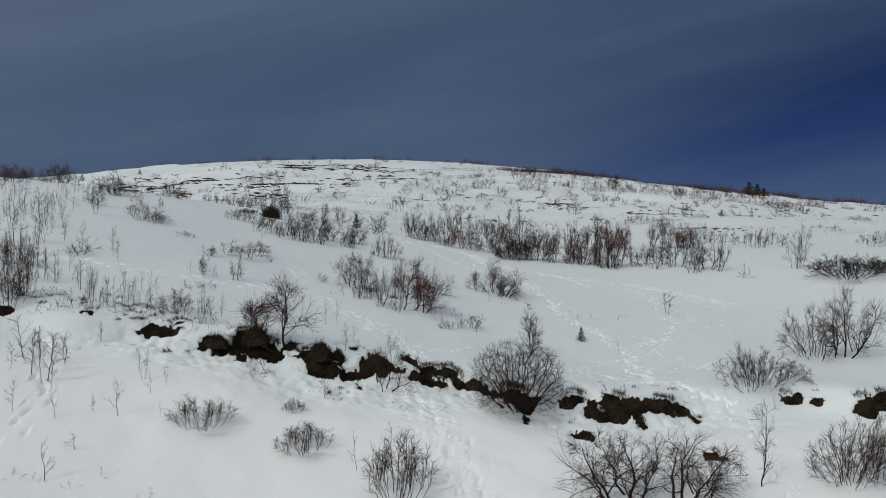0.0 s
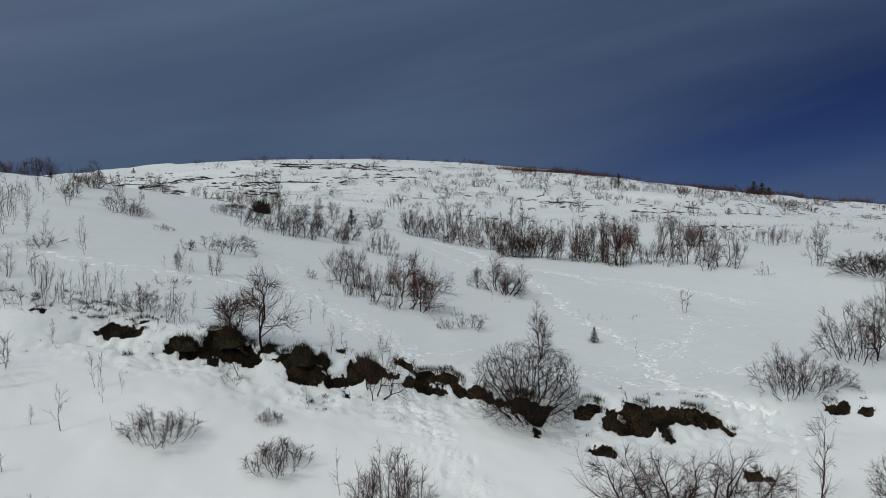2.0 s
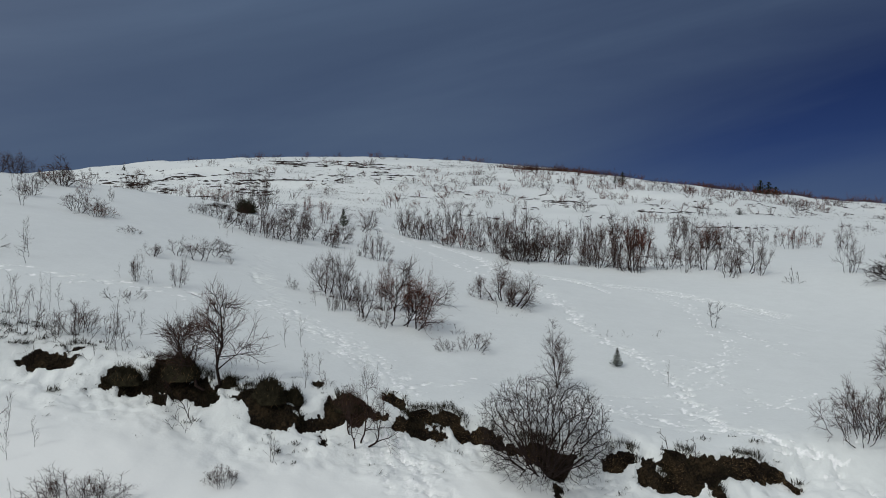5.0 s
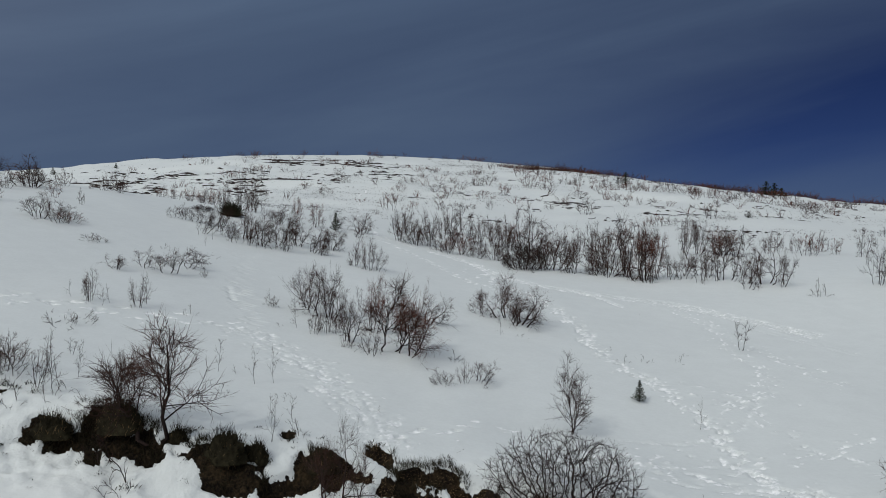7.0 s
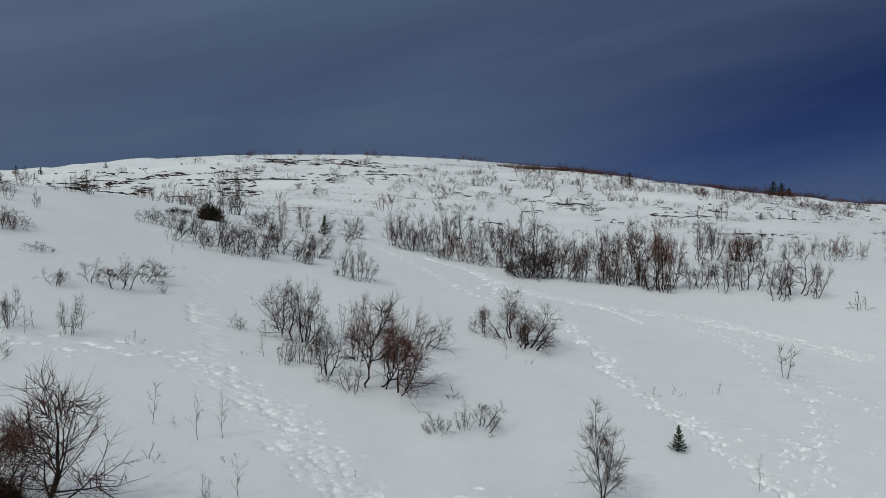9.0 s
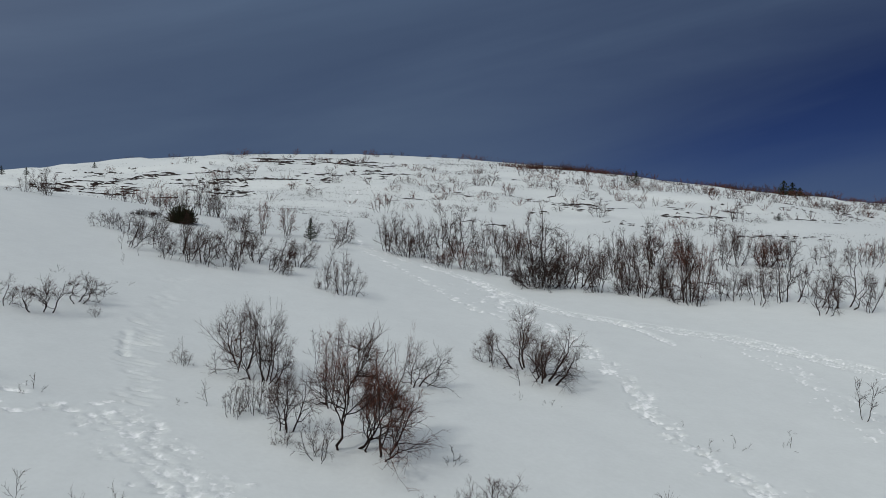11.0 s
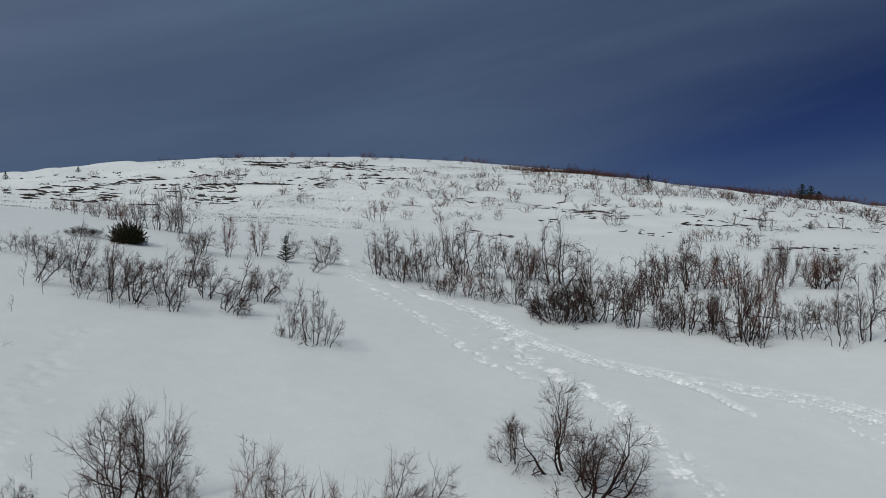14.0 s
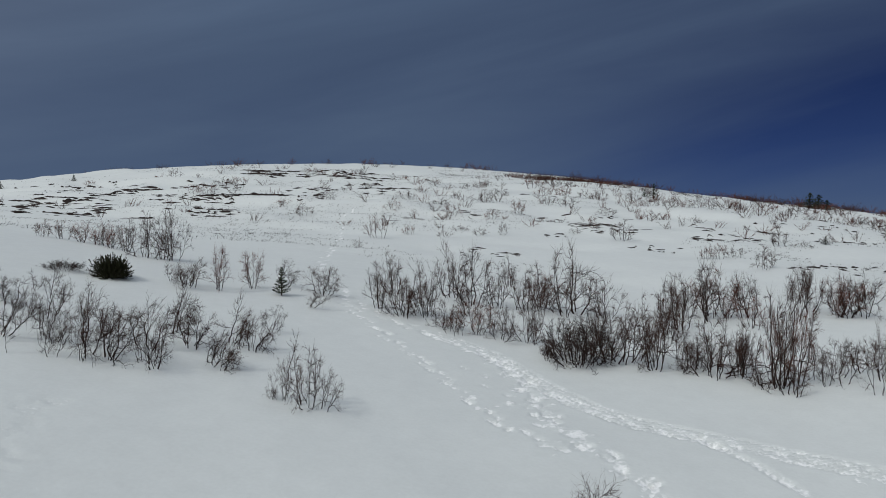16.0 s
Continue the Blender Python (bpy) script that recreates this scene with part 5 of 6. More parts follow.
willow(10.65, 44.00, 1.15, 0.99)
willow(6.38, 44.10, 0.80, 0.80)
willow(5.59, 44.15, 2.45, 1.21)
willow(3.99, 44.20, 0.97, 0.97)
willow(11.42, 44.25, 1.16, 1.00)
willow(6.73, 44.40, 1.18, 1.01)
willow(4.57, 44.60, 1.69, 1.85, 0.2)
willow(5.22, 45.10, 1.90, 1.56, 0.3)
willow(1.27, 45.55, 1.04, 1.08)
willow(-8.51, 45.65, 1.05, 1.32, 0.2)
willow(-4.63, 45.70, 0.70, 0.79, 0.4)
willow(2.16, 45.70, 1.08, 1.08)
willow(-0.56, 45.80, 1.06, 0.92)
willow(-16.82, 46.45, 1.20, 1.09, 0.05)
willow(-1.79, 46.50, 1.46, 1.09)
willow(-1.14, 47.00, 2.08, 0.97)
willow(-2.68, 47.10, 1.68, 1.12)
willow(-4.65, 47.75, 1.19, 1.58, 0.4)
willow(7.23, 48.05, 2.36, 1.20)
willow(0.32, 48.10, 1.17, 1.17)
willow(-6.06, 48.20, 1.02, 0.98, 0.3)
willow(-11.58, 49.55, 1.92, 1.21)
willow(-11.01, 49.70, 1.93, 1.05)
willow(-10.74, 49.95, 2.24, 1.31)
willow(1.42, 50.20, 1.91, 1.27)
willow(-12.69, 50.40, 1.40, 1.03)
willow(2.49, 50.40, 1.75, 1.75)
willow(5.59, 50.95, 1.78, 1.57)
willow(9.68, 51.20, 2.89, 1.80)
willow(-14.03, 51.30, 0.89, 0.89)
willow(13.17, 51.40, 2.24, 1.36)
willow(8.99, 51.95, 1.62, 1.17)
willow(11.79, 52.35, 1.87, 1.41)
willow(16.40, 52.35, 1.86, 1.64)
willow(14.68, 53.60, 2.19, 1.24)
hill_bush(19.86, 54.60, 1.28, 0.80)
hill_bush(20.21, 53.55, 1.33, 0.86)
hill_bush(20.90, 52.90, 1.16, 0.93)
hill_bush(22.27, 54.25, 1.43, 0.79)
hill_bush(22.26, 52.55, 1.15, 0.77)
hill_bush(26.59, 49.70, 1.22, 0.79)
hill_bush(27.98, 51.00, 1.11, 0.88)
hill_bush(27.83, 53.05, 1.00, 0.77)
hill_bush(31.55, 63.05, 0.84, 0.75)
hill_bush(31.95, 66.50, 0.50, 1.49)
hill_bush(41.55, 77.25, 0.70, 2.33)
hill_bush(42.33, 94.85, 1.02, 1.75)
hill_bush(43.86, 90.80, 0.97, 2.08)
hill_bush(51.61, 97.30, 1.04, 2.24)
hill_bush(52.36, 93.00, 0.99, 2.13)
hill_bush(43.97, 107.05, 1.16, 2.48)
hill_bush(41.66, 111.65, 1.39, 2.60)
hill_bush(35.18, 105.40, 1.30, 1.96)
hill_bush(30.83, 101.90, 1.42, 1.89)
low_bush(20.26, 38.40, 0.80, 1.86)
bush(-12.29, 25.00, 0.97, 0.81, 0.3)
bush(-10.70, 22.35, 0.84, 0.84)
bush(-6.96, 23.20, 0.70, 0.82)
birch(-25.20, 49.60, 1.75, 1.50)
bush(-27.60, 47.80, 1.35, 1.60)
bush(-26.60, 48.20, 1.15, 1.40)
bush(-28.40, 47.40, 1.30, 1.50)
bush(-26.00, 48.80, 0.60, 0.80)
# thin scrub along the top of the bank to the west
scrub_rng = random.Random(17)
for _ in range(30):
    x = scrub_rng.uniform(-10.8, -5.5)
    y = 22.75 + scrub_rng.random() ** 1.5 * 1.9
    sapling(x, y, scrub_rng.uniform(0.3, 0.8), scrub_rng.uniform(0.15, 0.32), scrub_rng.gauss(0.05, 0.08))
# and up the slope at its end, where thin birches stand close
for _ in range(30):
    x, y = scrub_rng.uniform(-14.2, -10.2), scrub_rng.uniform(22.6, 28.5)
    sapling(x, y, scrub_rng.uniform(0.55, 1.15), scrub_rng.uniform(0.22, 0.45), scrub_rng.gauss(0.04, 0.06))
for _ in range(26):
    y = scrub_rng.uniform(32, 42)
    sapling(-(0.46 + 0.13 * scrub_rng.random()) * (y - 2), y, scrub_rng.uniform(0.5, 1.05), scrub_rng.uniform(0.25, 0.5), scrub_rng.gauss(0.04, 0.06))
for _ in range(26):
    x = scrub_rng.uniform(-10.4, -3.4)
    dwarf(x, 22.65 + abs(scrub_rng.gauss(0, 0.45)), scrub_rng.uniform(0.12, 0.34), scrub_rng.uniform(0.15, 0.4))


# ---------------------------------------------------------------- conifers
def spruce_meshes(seed, share=1.0):
    rng = random.Random(seed)
    trunk, crown = Shape(), Shape()
    trunk.tube([Vector((0, 0, z)) for z in (-0.06, 0.3, 0.65, 0.97)], 0.03, 0.006, 6)
    for k in range(11):
        z = 0.10 + 0.86 * k / 10
        n = 6 if k < 7 else 4
        for j in range(n):
            a = 6.283 * (j + 0.37 * k) / n + rng.uniform(-0.2, 0.2)
            length = (0.36 * (1.02 - z) ** 1.15 + 0.025) * rng.uniform(0.8, 1.15)
            d = Vector((math.cos(a), math.sin(a), 0.12 if k < 7 else 0.6))
            pts = shoot(rng, Vector((0, 0, z)), d, length, 4, 0.05, 0.06)
            crown.tube(pts, 0.006, 0.003, 3)
            for _ in range(int(share * (16 + 130 * length))):
                p, dd = along(pts, rng.uniform(0.12, 1.0))
                crown.blade(p, p + aslant(rng, dd, 25, 65) * rng.uniform(0.04, 0.075), 0.0075 / share ** 0.7)
    for _ in range(14):
        p = Vector((0, 0, rng.uniform(0.9, 0.99)))
        crown.blade(p, p + Vector((rng.gauss(0, 0.02), rng.gauss(0, 0.02), 0.06)), 0.004)
    return trunk.mesh("trunk", BARK), crown.mesh("crown", NEEDLE)


SPRUCE = [spruce_meshes(31), spruce_meshes(32), spruce_meshes(33, 0.25), spruce_meshes(34, 0.25)]


def spruce(x, y, h, label, wide=1.0, pick=0, sink=0.02):
    root = tagged(new("spruce"), label, "spruce tree", "young spruces")
    root.location = (x, y, ground_z(x, y) - sink)
    trunk, crown = (new(n, me) for n, me in zip(("trunk", "crown"), SPRUCE[pick + 2 * (y > 60)]))
    trunk.parent = crown.parent = root
    root.scale = (h * wide, h * wide, h)
    root.rotation_euler.z = x


spruce(4.17, 27.07, 0.47, "tiny dark green spruce alone in the snow", 1.0)
spruce(-5.78, 46.6, 0.92, "young dark spruce in the thicket", 0.95, 1)
spruce(47.2, 117.6, 2.3, "dark spruce on the skyline", 1.9, 0)
spruce(48.9, 118.6, 2.3, "dark spruce on the skyline", 2.0, 1)
spruce(50.2, 119.0, 1.7, "dark spruce on the skyline", 2.1, 0)
spruce(23.6, 108.0, 1.9, "small dark spruce on the upper slope", 1.2, 1)
spruce(-61.0, 109.4, 1.26, "small dark spruce on the upper slope", 1.3, 0)
spruce(-56.2, 107.2, 1.07, "small dark spruce on the upper slope", 1.3, 1)
spruce(-49.5, 111.6, 0.88, "small dark spruce on the upper slope", 1.3, 0)
spruce(22.8, 109.2, 0.97, "small dark spruce on the upper slope", 1.3, 1)
spruce(26.5, 74.6, 0.65, "small dark spruce on the upper slope", 1.3, 0)


def juniper(x, y, h, w):
    rng = random.Random(3)
    root = tagged(new("juniper_bush"), "round dense dark green juniper bush in snow", "juniper bush")
    root.location = (x, y, ground_z(x, y) - 0.05)
    wood, crown = Shape(), Shape()
    for k in range(420):
        a, e = rng.uniform(0, 6.283), math.asin(rng.uniform(0.02, 1.0))
        d = Vector((math.cos(a) * math.cos(e) * w / 2, math.sin(a) * math.cos(e) * w / 2, math.sin(e) * h)) * rng.uniform(0.86, 1.03)
        foot = Vector((rng.gauss(0, 0.08), rng.gauss(0, 0.08), 0.0))
        pts = shoot(rng, foot, d, d.length, 4, 0.05, 0.02)
        wood.tube(pts, 0.007, 0.003, 3)
        for _ in range(26):
            p, dd = along(pts, rng.uniform(0.40, 1.0))
            crown.blade(p, p + (aslant(rng, dd, 10, 60) + Vector((0, 0, 0.25))).normalized() * rng.uniform(0.035, 0.075), 0.009)
    stems = tagged(new("wood", wood.mesh("wood", BARK)), kind="stuff")
    shoots = new("crown", crown.mesh("crown", JUNIPER))
    stems.parent = shoots.parent = root


juniper(-10.43, 44.75, 0.74, 1.2)


# ---------------------------------------------------------------- heath on the bank
tuft_rng = random.Random(21)
for n, (share_dry, parts) in enumerate(PATCHES):
    xs, ys = [v for p in parts for v in (p[0] - p[4], p[2] + p[4])], [v for p in parts for v in (p[1] - p[5], p[1] + p[5], p[3] - p[5], p[3] + p[5])]
    area = (max(xs) - min(xs)) * (max(ys) - min(ys))
    dark, dry = Shape(), Shape()
    tall = 0.14 if n in (2, 3) else 0.09
    count = int(4800 * area)
    tx, ty = (np.array([tuft_rng.uniform(a, b) for _ in range(count)]) for a, b in ((min(xs) - 0.06, max(xs) + 0.06), (min(ys) - 0.06, max(ys) + 0.08)))
    keep = bare(tx + np.array([tuft_rng.gauss(0, 0.025) for _ in range(count)]), ty)
    tx, ty = tx[keep], ty[keep]
    tz = hill(tx, ty) + lumps(tx, ty) - 0.06 + 0.10 * value_noise(tx, ty, 0.28, 14) + 0.04 * value_noise(tx, ty, 0.09, 15)
    shares = np.clip(2 * share_dry - 0.6 + 2.4 * value_noise(tx, ty, 0.4, 17), 0, 0.9) * (share_dry > 0)
    for x, y, z, share in zip(tx.tolist(), ty.tolist(), tz.tolist(), shares.tolist()):
        into = dry if tuft_rng.random() < share else dark
        p = Vector((x, y, z - 0.03))
        lift = tuft_rng.uniform(0.1, 1.0) if into is dark else 0.1
        up = Vector((tuft_rng.gauss(0, 0.5), tuft_rng.gauss(-0.35, 0.45), lift)).normalized()
        into.blade(p, p + up * tall * tuft_rng.uniform(0.4, 1.2), 0.0055 if into is dark else 0.0065)
    fx, fy = (np.array([tuft_rng.uniform(a, b) for _ in range(count)]) for a, b in ((min(xs) - 0.15, max(xs) + 0.15), (min(ys) - 0.05, max(ys) + 0.25)))
    keep = bare(fx, fy - 0.13) & ~bare(fx, fy) & (value_noise(fx, fy, 0.3, 23) > 0.1)
    fx, fy = fx[keep], fy[keep]
    for x, y, z in zip(fx.tolist(), fy.tolist(), (hill(fx, fy) + lumps(fx, fy)).tolist()):
        p = Vector((x, y, z - 0.04))
        for _ in range(2):
            up = Vector((tuft_rng.gauss(0, 0.35), tuft_rng.gauss(-0.1, 0.35), 1)).normalized()
            dark.spike(p, p + up * tuft_rng.uniform(0.04, 0.2), 0.0045)
    if dark.v:
        tagged(new("heather_patch", dark.mesh("heather_patch", HEATHER)), "dark heather and roots on the bare bank", "heather", kind="stuff")
    if dry.v:
        tagged(new("dry_grass_patch", dry.mesh("dry_grass_patch", GRASS)), "matted dry brown grass on the bare bank", "dry grass", kind="stuff")


def tussock(x, y, w, h, label, dry):
    """A rounded tussock of heather on the bank, from which the snow has slid."""
    root = tagged(new("heather_tussock"), label, "heather", "heather tussocks")
    root.location = (x, y, ground_z(x, y) - 0.12)
    core, shoots, pale = Shape(), Shape(), Shape()
    deep, seed = 0.55 * w, int(40 + 10 * abs(x))
    rings, around = 12, 34

    def on_dome(turn, rise):
        bump = 1 + 0.24 * noise.noise(Vector((3 * math.cos(turn) * math.cos(rise) + seed, 3 * math.sin(turn), 3 * math.sin(rise)))) + 0.22 * noise.noise(Vector((7 * math.cos(turn) * math.cos(rise), 7 * math.sin(turn) + seed, 7 * math.sin(rise))))
        return Vector((0.5 * w * bump * math.cos(turn) * math.cos(rise), 0.5 * deep * bump * math.sin(turn) * math.cos(rise), (h + 0.12) * bump * math.sin(rise)))

    for i in range(rings):
        for j in range(around):
            core.v.append(on_dome(6.2832 * j / around, 1.5 * i / (rings - 1)) * 0.93)
    for i in range(rings - 1):
        for j in range(around):
            k = (j + 1) % around
            core.f.append((i * around + j, i * around + k, (i + 1) * around + k, (i + 1) * around + j))
    for _ in range(int(2600 * w)):
        turn, rise = tuft_rng.uniform(0, 6.2832), math.asin(tuft_rng.uniform(0.02, 0.99))
        p = on_dome(turn, rise) * tuft_rng.uniform(0.86, 0.98)
        way = (p.normalized() * 0.5 + Vector((tuft_rng.gauss(0, 0.45), tuft_rng.gauss(-0.1, 0.45), tuft_rng.gauss(0.25, 0.5)))).normalized()
        into = pale if tuft_rng.random() < dry else shoots
        into.blade(p, p + way * tuft_rng.uniform(0.03, 0.11), 0.004)
    for _ in range(int(120 * w)):
        p = on_dome(tuft_rng.uniform(0, 6.2832), tuft_rng.uniform(0.8, 1.5)) * 0.95
        shoots.spike(p, p + Vector((tuft_rng.gauss(0, 0.06), tuft_rng.gauss(0, 0.06), tuft_rng.uniform(0.08, 0.24))), 0.004)
    for name, shape, surface in (("mound", core, HEATHER), ("foliage", shoots, HEATHER), ("dry_foliage", pale, GRASS)):
        if shape.v:
            ob = new(name, shape.mesh(name, surface))
            ob.parent = root
            if name != "mound":
                tagged(ob, kind="stuff")


tussock(-5.55, 22.28, 0.62, 0.17, "low dark heather tussock on the bare bank", 0.1)
tussock(-4.62, 22.40, 0.70, 0.30, "tall rounded dark brown heather tussock on the bank", 0.14)
tussock(-2.98, 22.12, 0.62, 0.28, "dark green-black heather tussock on the bank", 0.04)
tussock(-2.58, 22.26, 0.34, 0.16, "small dark heather tussock on the bank", 0.04)
tussock(-1.66, 22.40, 0.60, 0.14, "low dark brown heather tussock on the bank", 0.12)
tussock(-3.75, 22.30, 0.34, 0.08, "small dark heather tussock on the bank", 0.05)

# dark clumps of heather that come through the snow beside the open soil
clumps = Shape()
for cx, cy, spread, count in ((-8.0, 22.9, 0.55, 16), (-7.0, 22.95, 0.5, 14), (-9.6, 22.7, 0.8, 18), (-8.6, 23.6, 0.7, 9), (-5.0, 23.1, 0.5, 4), (-3.65, 22.5, 0.4, 6), (-2.3, 22.75, 0.35, 5), (-1.6, 23.0, 0.35, 4), (-2.9, 21.4, 0.4, 4), (-4.4, 21.6, 0.5, 4), (-0.2, 22.85, 0.6, 5), (2.4, 21.8, 0.4, 5), (5.2, 22.5, 0.7, 6), (8.7, 22.7, 0.6, 5), (-6.3, 22.0, 0.4, 4)):
    for _ in range(count):
        x, y = cx + tuft_rng.gauss(0, spread), cy + tuft_rng.gauss(0, 0.4 * spread)
        size, z = tuft_rng.uniform(0.03, 0.14 if x < -6.5 else 0.12), ground_z(x, y) - 0.03
        for _ in range(int(520 * size)):
            p = Vector((x + tuft_rng.gauss(0, 0.55 * size), y + tuft_rng.gauss(0, 0.35 * size), z))
            up = Vector((tuft_rng.gauss(0, 0.7), tuft_rng.gauss(-0.1, 0.6), tuft_rng.uniform(0.1, 0.8))).normalized()
            clumps.blade(p, p + up * (0.03 + size * tuft_rng.uniform(0.3, 1.0)), 0.006)
tagged(new("heather_clumps", clumps.mesh("heather_clumps", HEATHER)), "dark heather clumps poking through the snow by the bank", "heather", kind="stuff")

# twigs and bits of heather that lie about the bank
bits = Shape()
for _ in range(150):
    x = tuft_rng.uniform(-8.5, 3.5)
    y = float(bank_line(x)) + tuft_rng.gauss(-0.15, 0.5)
    z = ground_z(x, y)
    for _ in range(tuft_rng.randint(2, 9)):
        p = Vector((x + tuft_rng.gauss(0, 0.05), y + tuft_rng.gauss(0, 0.05), z - 0.01))
        bits.blade(p, p + Vector((tuft_rng.gauss(0, 0.06), tuft_rng.gauss(0, 0.06), tuft_rng.uniform(0.0, 0.045))), 0.005)
tagged(new("plant_litter", bits.mesh("plant_litter", HEATHER)), "dark bits of heather and twigs on the snow", "litter", kind="stuff")

# ---------------------------------------------------------------- heath and brush on the upper hill
heath_rng = random.Random(8)
heath = Shape()


def heath_streak(x, y, length, width, rise):
    """A low ragged strip of heath that shows through the snow."""
    n = max(5, int(length / 0.16))
    wave, bow = heath_rng.uniform(0, 6), heath_rng.uniform(-0.25, 0.25)
    base = len(heath.v)
    for k in range(n + 1):
        f = k / n
        px = x + (f - 0.5) * length
        py = y + bow * math.sin(math.pi * f) + 0.07 * math.sin(wave + k * 0.9)
        fat = max(0.04, math.sin(math.pi * f) ** 0.7 * heath_rng.uniform(0.45, 1.2))
        z = ground_z(px, py)
        heath.v += [Vector((px, py - 0.5 * width * fat, z - 0.05)), Vector((px + heath_rng.gauss(0, 0.04), py - 0.1 * width * fat, z + rise * fat)), Vector((px, py + 0.6 * width * fat, z + 0.02))]
        if k:
            b = base + 3 * k
            heath.f += [(b - 3, b, b + 1, b - 2), (b - 2, b + 1, b + 2, b - 1)]


# middles, spreads and numbers of the heath streaks
HEATH_SPOTS = [
    (-39.7, 92.8, 1.7, 1.5, 22, 1.6), (-31.8, 80.4, 1.4, 1.6, 16, 1.2), (-33.1, 76.1, 0.6, 1.4, 9, 0.9), (-37.0, 97.0, 0.9, 0.9, 9, 1.3),
    (-34.5, 99.6, 1.2, 0.9, 16, 1.7), (-26.3, 79.7, 0.7, 1.0, 9, 1.0), (-24.1, 92.5, 1.1, 1.1, 16, 1.2), (-20.4, 94.4, 1.7, 0.7, 19, 1.4),
    (-21.6, 83.9, 1.2, 1.1, 16, 0.9), (-31.4, 102.8, 2.0, 0.9, 9, 1.1), (-24.9, 115.2, 1.9, 2.7, 25, 2.1), (-15.4, 116.9, 2.3, 3.7, 22, 1.7),
    (-47.8, 103.8, 2.0, 1.6, 12, 1.1), (-25.1, 101.6, 1.9, 2.0, 9, 0.9), (-8.2, 99.5, 1.5, 1.5, 12, 0.9), (-15.9, 100.7, 1.9, 2.7, 12, 0.9),
    (-29.4, 93.6, 1.4, 1.2, 9, 0.8), (-42.8, 105.7, 2.0, 1.2, 9, 0.9), (-6.8, 113.6, 2.2, 3.5, 12, 1.0), (-11.3, 108.7, 1.4, 2.7, 12, 1.0),
    (-15.8, 94.4, 1.4, 1.1, 9, 0.8), (2.3, 66.5, 0.9, 0.7, 8, 0.4), (11.3, 79.9, 1.4, 1.5, 35, 0.5), (7.2, 76.4, 0.6, 0.6, 6, 0.4),
    (20.5, 81.8, 0.9, 0.9, 9, 0.5), (21.5, 77.3, 1.1, 0.8, 12, 0.5), (25.4, 81.8, 0.5, 0.6, 8, 0.5), (23.2, 65.4, 1.0, 0.6, 12, 0.3),
    (29.6, 76.1, 0.8, 0.7, 9, 0.4), (13.5, 71.8, 1.2, 0.8, 9, 0.3), (9.0, 82.9, 1.4, 1.2, 9, 0.4), (14.2, 86.7, 1.5, 1.1, 9, 0.4),
    (20.8, 64.4, 1.0, 0.6, 9, 0.3), (17.3, 76.3, 1.3, 0.9, 8, 0.4), (0.9, 84.3, 1.0, 0.6, 6, 0.4), (-4.1, 81.8, 0.7, 0.6, 4, 0.5),
    (8.6, 100.1, 1.9, 1.7, 9, 0.5), (-36.0, 88.0, 4.0, 3.0, 16, 1.5), (-46.0, 96.0, 5.0, 4.0, 12, 1.3), (36.0, 82.0, 5.0, 4.0, 12, 0.7),
    (44.0, 90.0, 6.0, 5.0, 12, 0.8),
]
for cx, cy, sx, sy, count, size in HEATH_SPOTS:
    for _ in range(int(1.7 * count)):
        x, y = heath_rng.gauss(cx, sx), heath_rng.gauss(cy, sy)
        length = size * heath_rng.uniform(0.25, 1.2) * (0.6 + y / 200)
        if y > 54 and size > 0.6:
            heath_streak(x, y, length, 0.42 * heath_rng.uniform(0.4, 1.2), (0.05 + 0.0010 * y) * heath_rng.uniform(0.45, 1.1))
        elif y > 54 and heath_rng.random() < 0.75:
            heath_streak(x, y, 1.9 * length, 0.3 * heath_rng.uniform(0.3, 1.2), heath_rng.uniform(0.03, 0.10))

# single tips of heather that come through the snow
tip_x, tip_y = np.array([heath_rng.gauss(-4, 26) for _ in range(17000)]), np.array([heath_rng.uniform(60, 140) for _ in range(17000)])
for x, y, z, dense in zip(tip_x.tolist(), tip_y.tolist(), (hill(tip_x, tip_y) + lumps(tip_x, tip_y)).tolist(), value_noise(tip_x * 0.5, tip_y, 5.0, 30).tolist()):
    if dense > -0.1:
        for _ in range(3):
            p = Vector((x + heath_rng.gauss(0, 0.2), y + heath_rng.gauss(0, 0.08), z - 0.03))
            heath.blade(p, p + Vector((heath_rng.gauss(0, 0.12), heath_rng.gauss(0, 0.05), heath_rng.uniform(0.03, 0.15))), 0.013)
tagged(new("heath_streaks", heath.mesh("heath_streaks", HEATH)), "dark low heath showing through the snow in streaks", "heath", kind="stuff")

# brush along the skyline and scattered over the hill
fringe, fringe_red = Shape(), Shape()


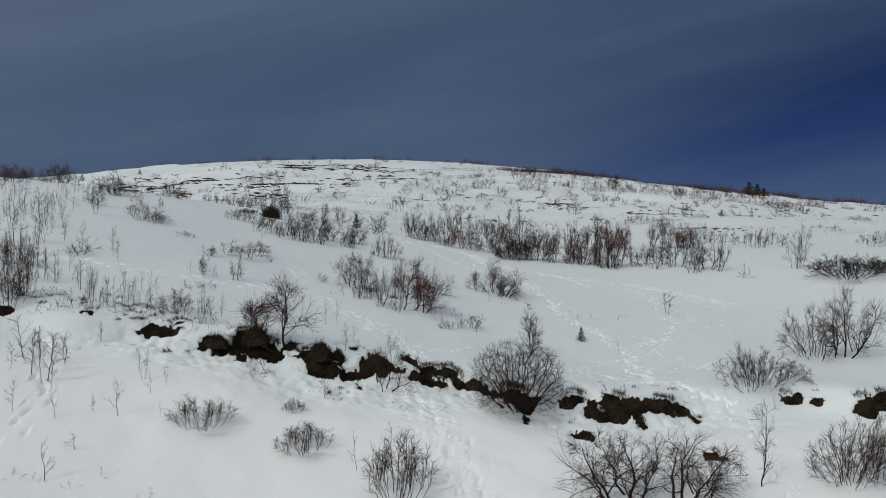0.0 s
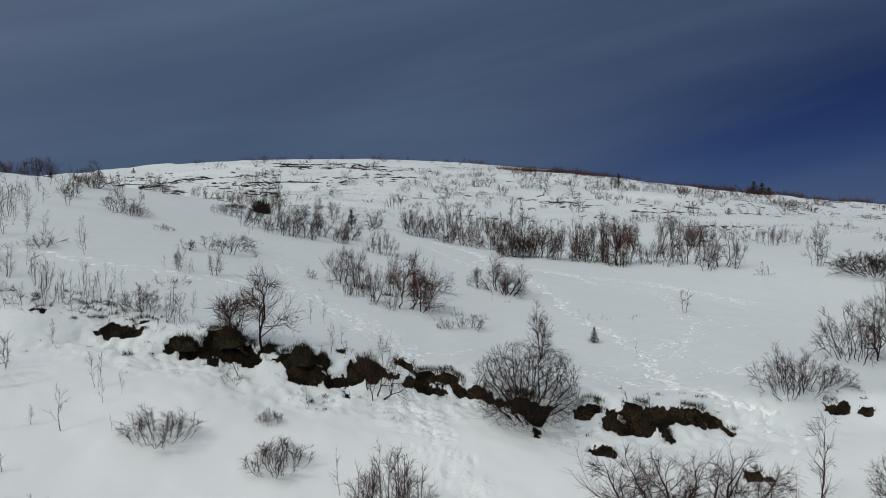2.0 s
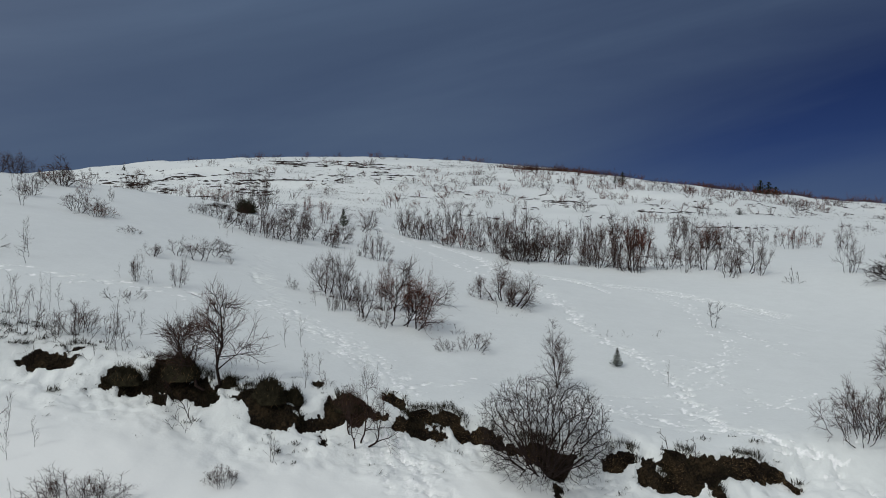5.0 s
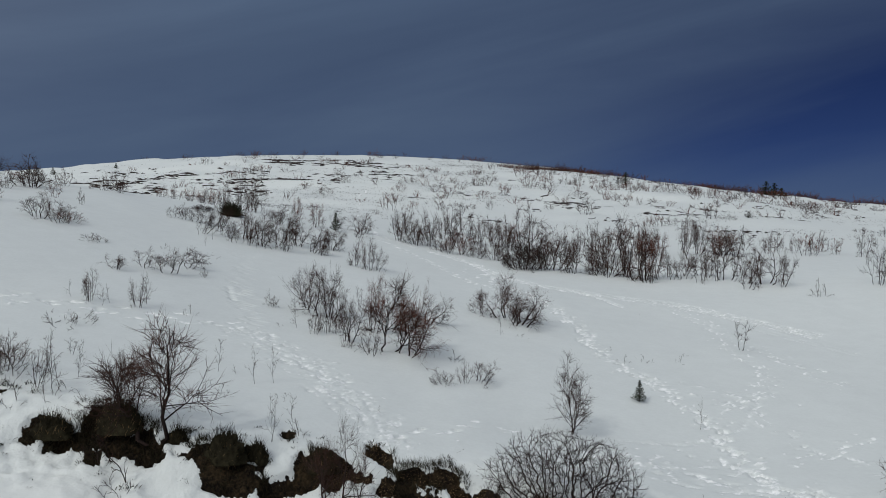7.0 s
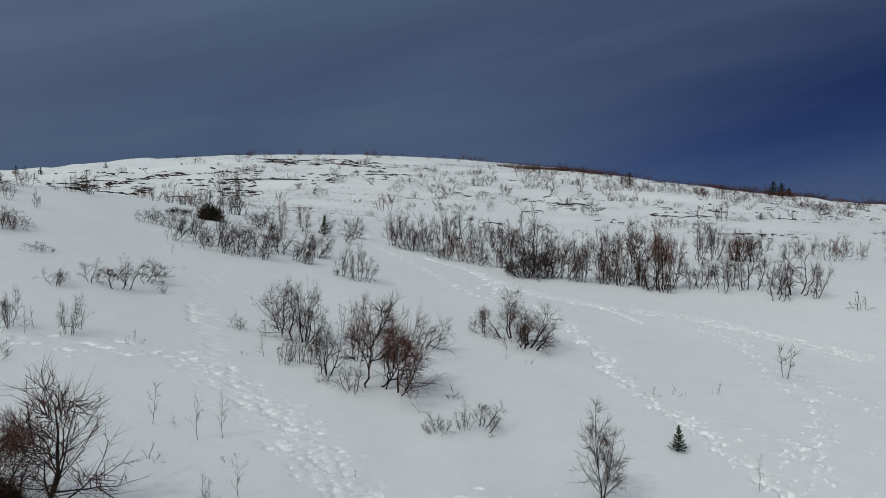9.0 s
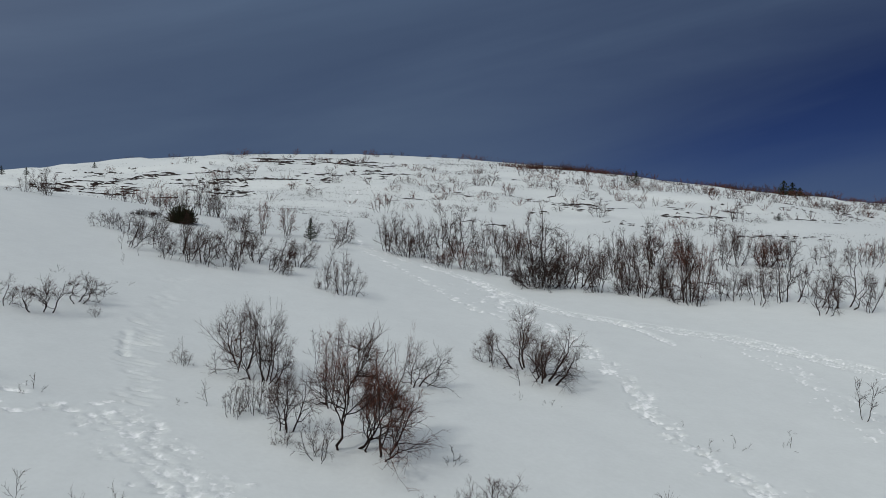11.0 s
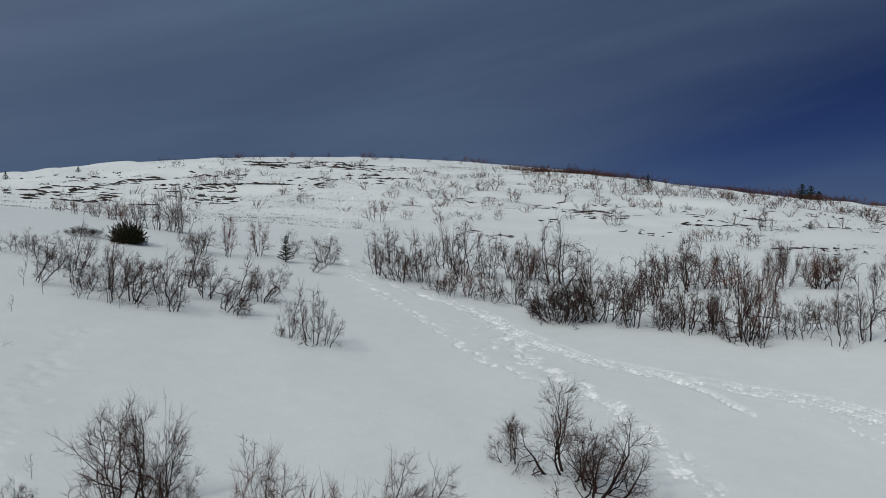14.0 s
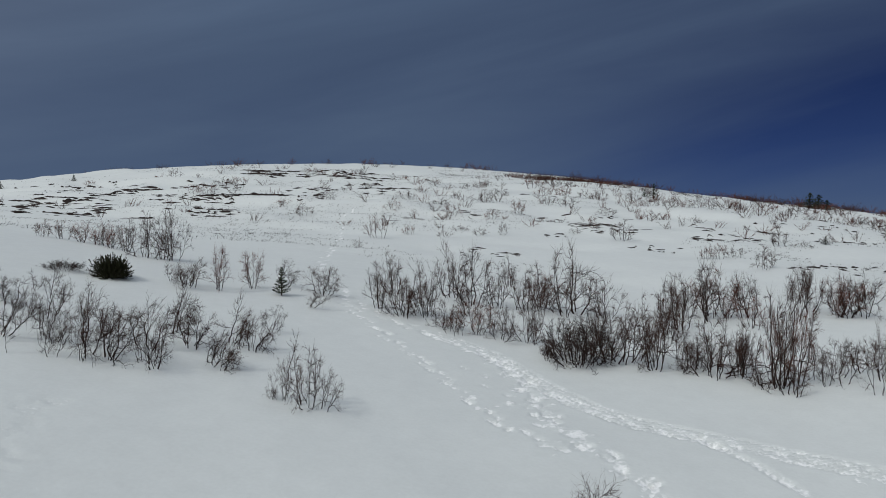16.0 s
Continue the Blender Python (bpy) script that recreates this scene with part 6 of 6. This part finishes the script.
def brush(into, x, y, h, w, stems=8):
    z = ground_z(x, y) - 0.1
    for _ in range(stems):
        foot = Vector((x + heath_rng.gauss(0, 0.15 * w), y + heath_rng.gauss(0, 0.15 * w), z))
        d = Vector((heath_rng.gauss(0, 0.5) * w / h, heath_rng.gauss(0, 0.4), 1))
        size = (h + 0.1) * heath_rng.uniform(0.55, 1.1) / max(0.6, d.normalized().z) * 0.9
        pts = shoot(heath_rng, foot, d, size, 4, 0.10, 0.07)
        into.tube(pts, 0.015, 0.008, 3)
        for _ in range(8):
            p, dd = along(pts, heath_rng.uniform(0.2, 1.0))
            into.spike(p, p + aslant(heath_rng, dd, 18, 50) * size * heath_rng.uniform(0.2, 0.5), 0.011)


# along the ridge to the east the brush stands in clumps, closer and taller further on
for _ in range(34):
    s = heath_rng.random()
    tall, red = heath_rng.uniform(0.45, 1.5) * (0.7 + 0.7 * s), heath_rng.random() < 0.45
    middle, wide, back = 8 + 76 * s, heath_rng.uniform(0.6, 3.0), heath_rng.gauss(0, 4)
    for _ in range(int(4 + 4 * wide)):
        brush(fringe_red if red else fringe, middle + heath_rng.gauss(0, wide), 132 - 12 * s + back + heath_rng.gauss(0, 1.5), tall * heath_rng.uniform(0.5, 1.1), 1.6)
for _ in range(110):
    s = heath_rng.random()
    brush(fringe_red if heath_rng.random() < 0.5 else fringe, 8 + 76 * s, 134 - 12 * s + heath_rng.gauss(0, 3), heath_rng.uniform(0.3, 0.8) * (0.8 + 0.5 * s), 1.4, 6)
# thinner along the summit
for _ in range(46):
    x = heath_rng.uniform(-62, 10)
    brush(fringe, x, 150 + heath_rng.gauss(0, 8) - (10 if x < -25 else 0), heath_rng.uniform(0.4, 1.0), 1.5, 7)
for x, y in ((-16.5, 152), (-17.5, 150), (1.5, 152), (3.5, 150), (5.0, 150), (-30, 146), (-38, 142)):
    brush(fringe_red, x, y, 1.1, 1.8, 14)
# small bushes over the upper slope
for _ in range(330):
    x, y = heath_rng.triangular(-45, 66, 45), heath_rng.uniform(78, 128)
    if abs(x) < 0.5 * y:
        brush(fringe if heath_rng.random() < 0.6 else fringe_red, x, y, heath_rng.uniform(0.3, 1.0), 1.1, 6)

tagged(new("skyline_brush", fringe.mesh("skyline_brush", TWIG)), "bare dark brush along the top of the hill", "brush", kind="stuff")
tagged(new("reddish_brush", fringe_red.mesh("reddish_brush", TWIG_RED)), "bare reddish brush along the ridge", "brush", kind="stuff")
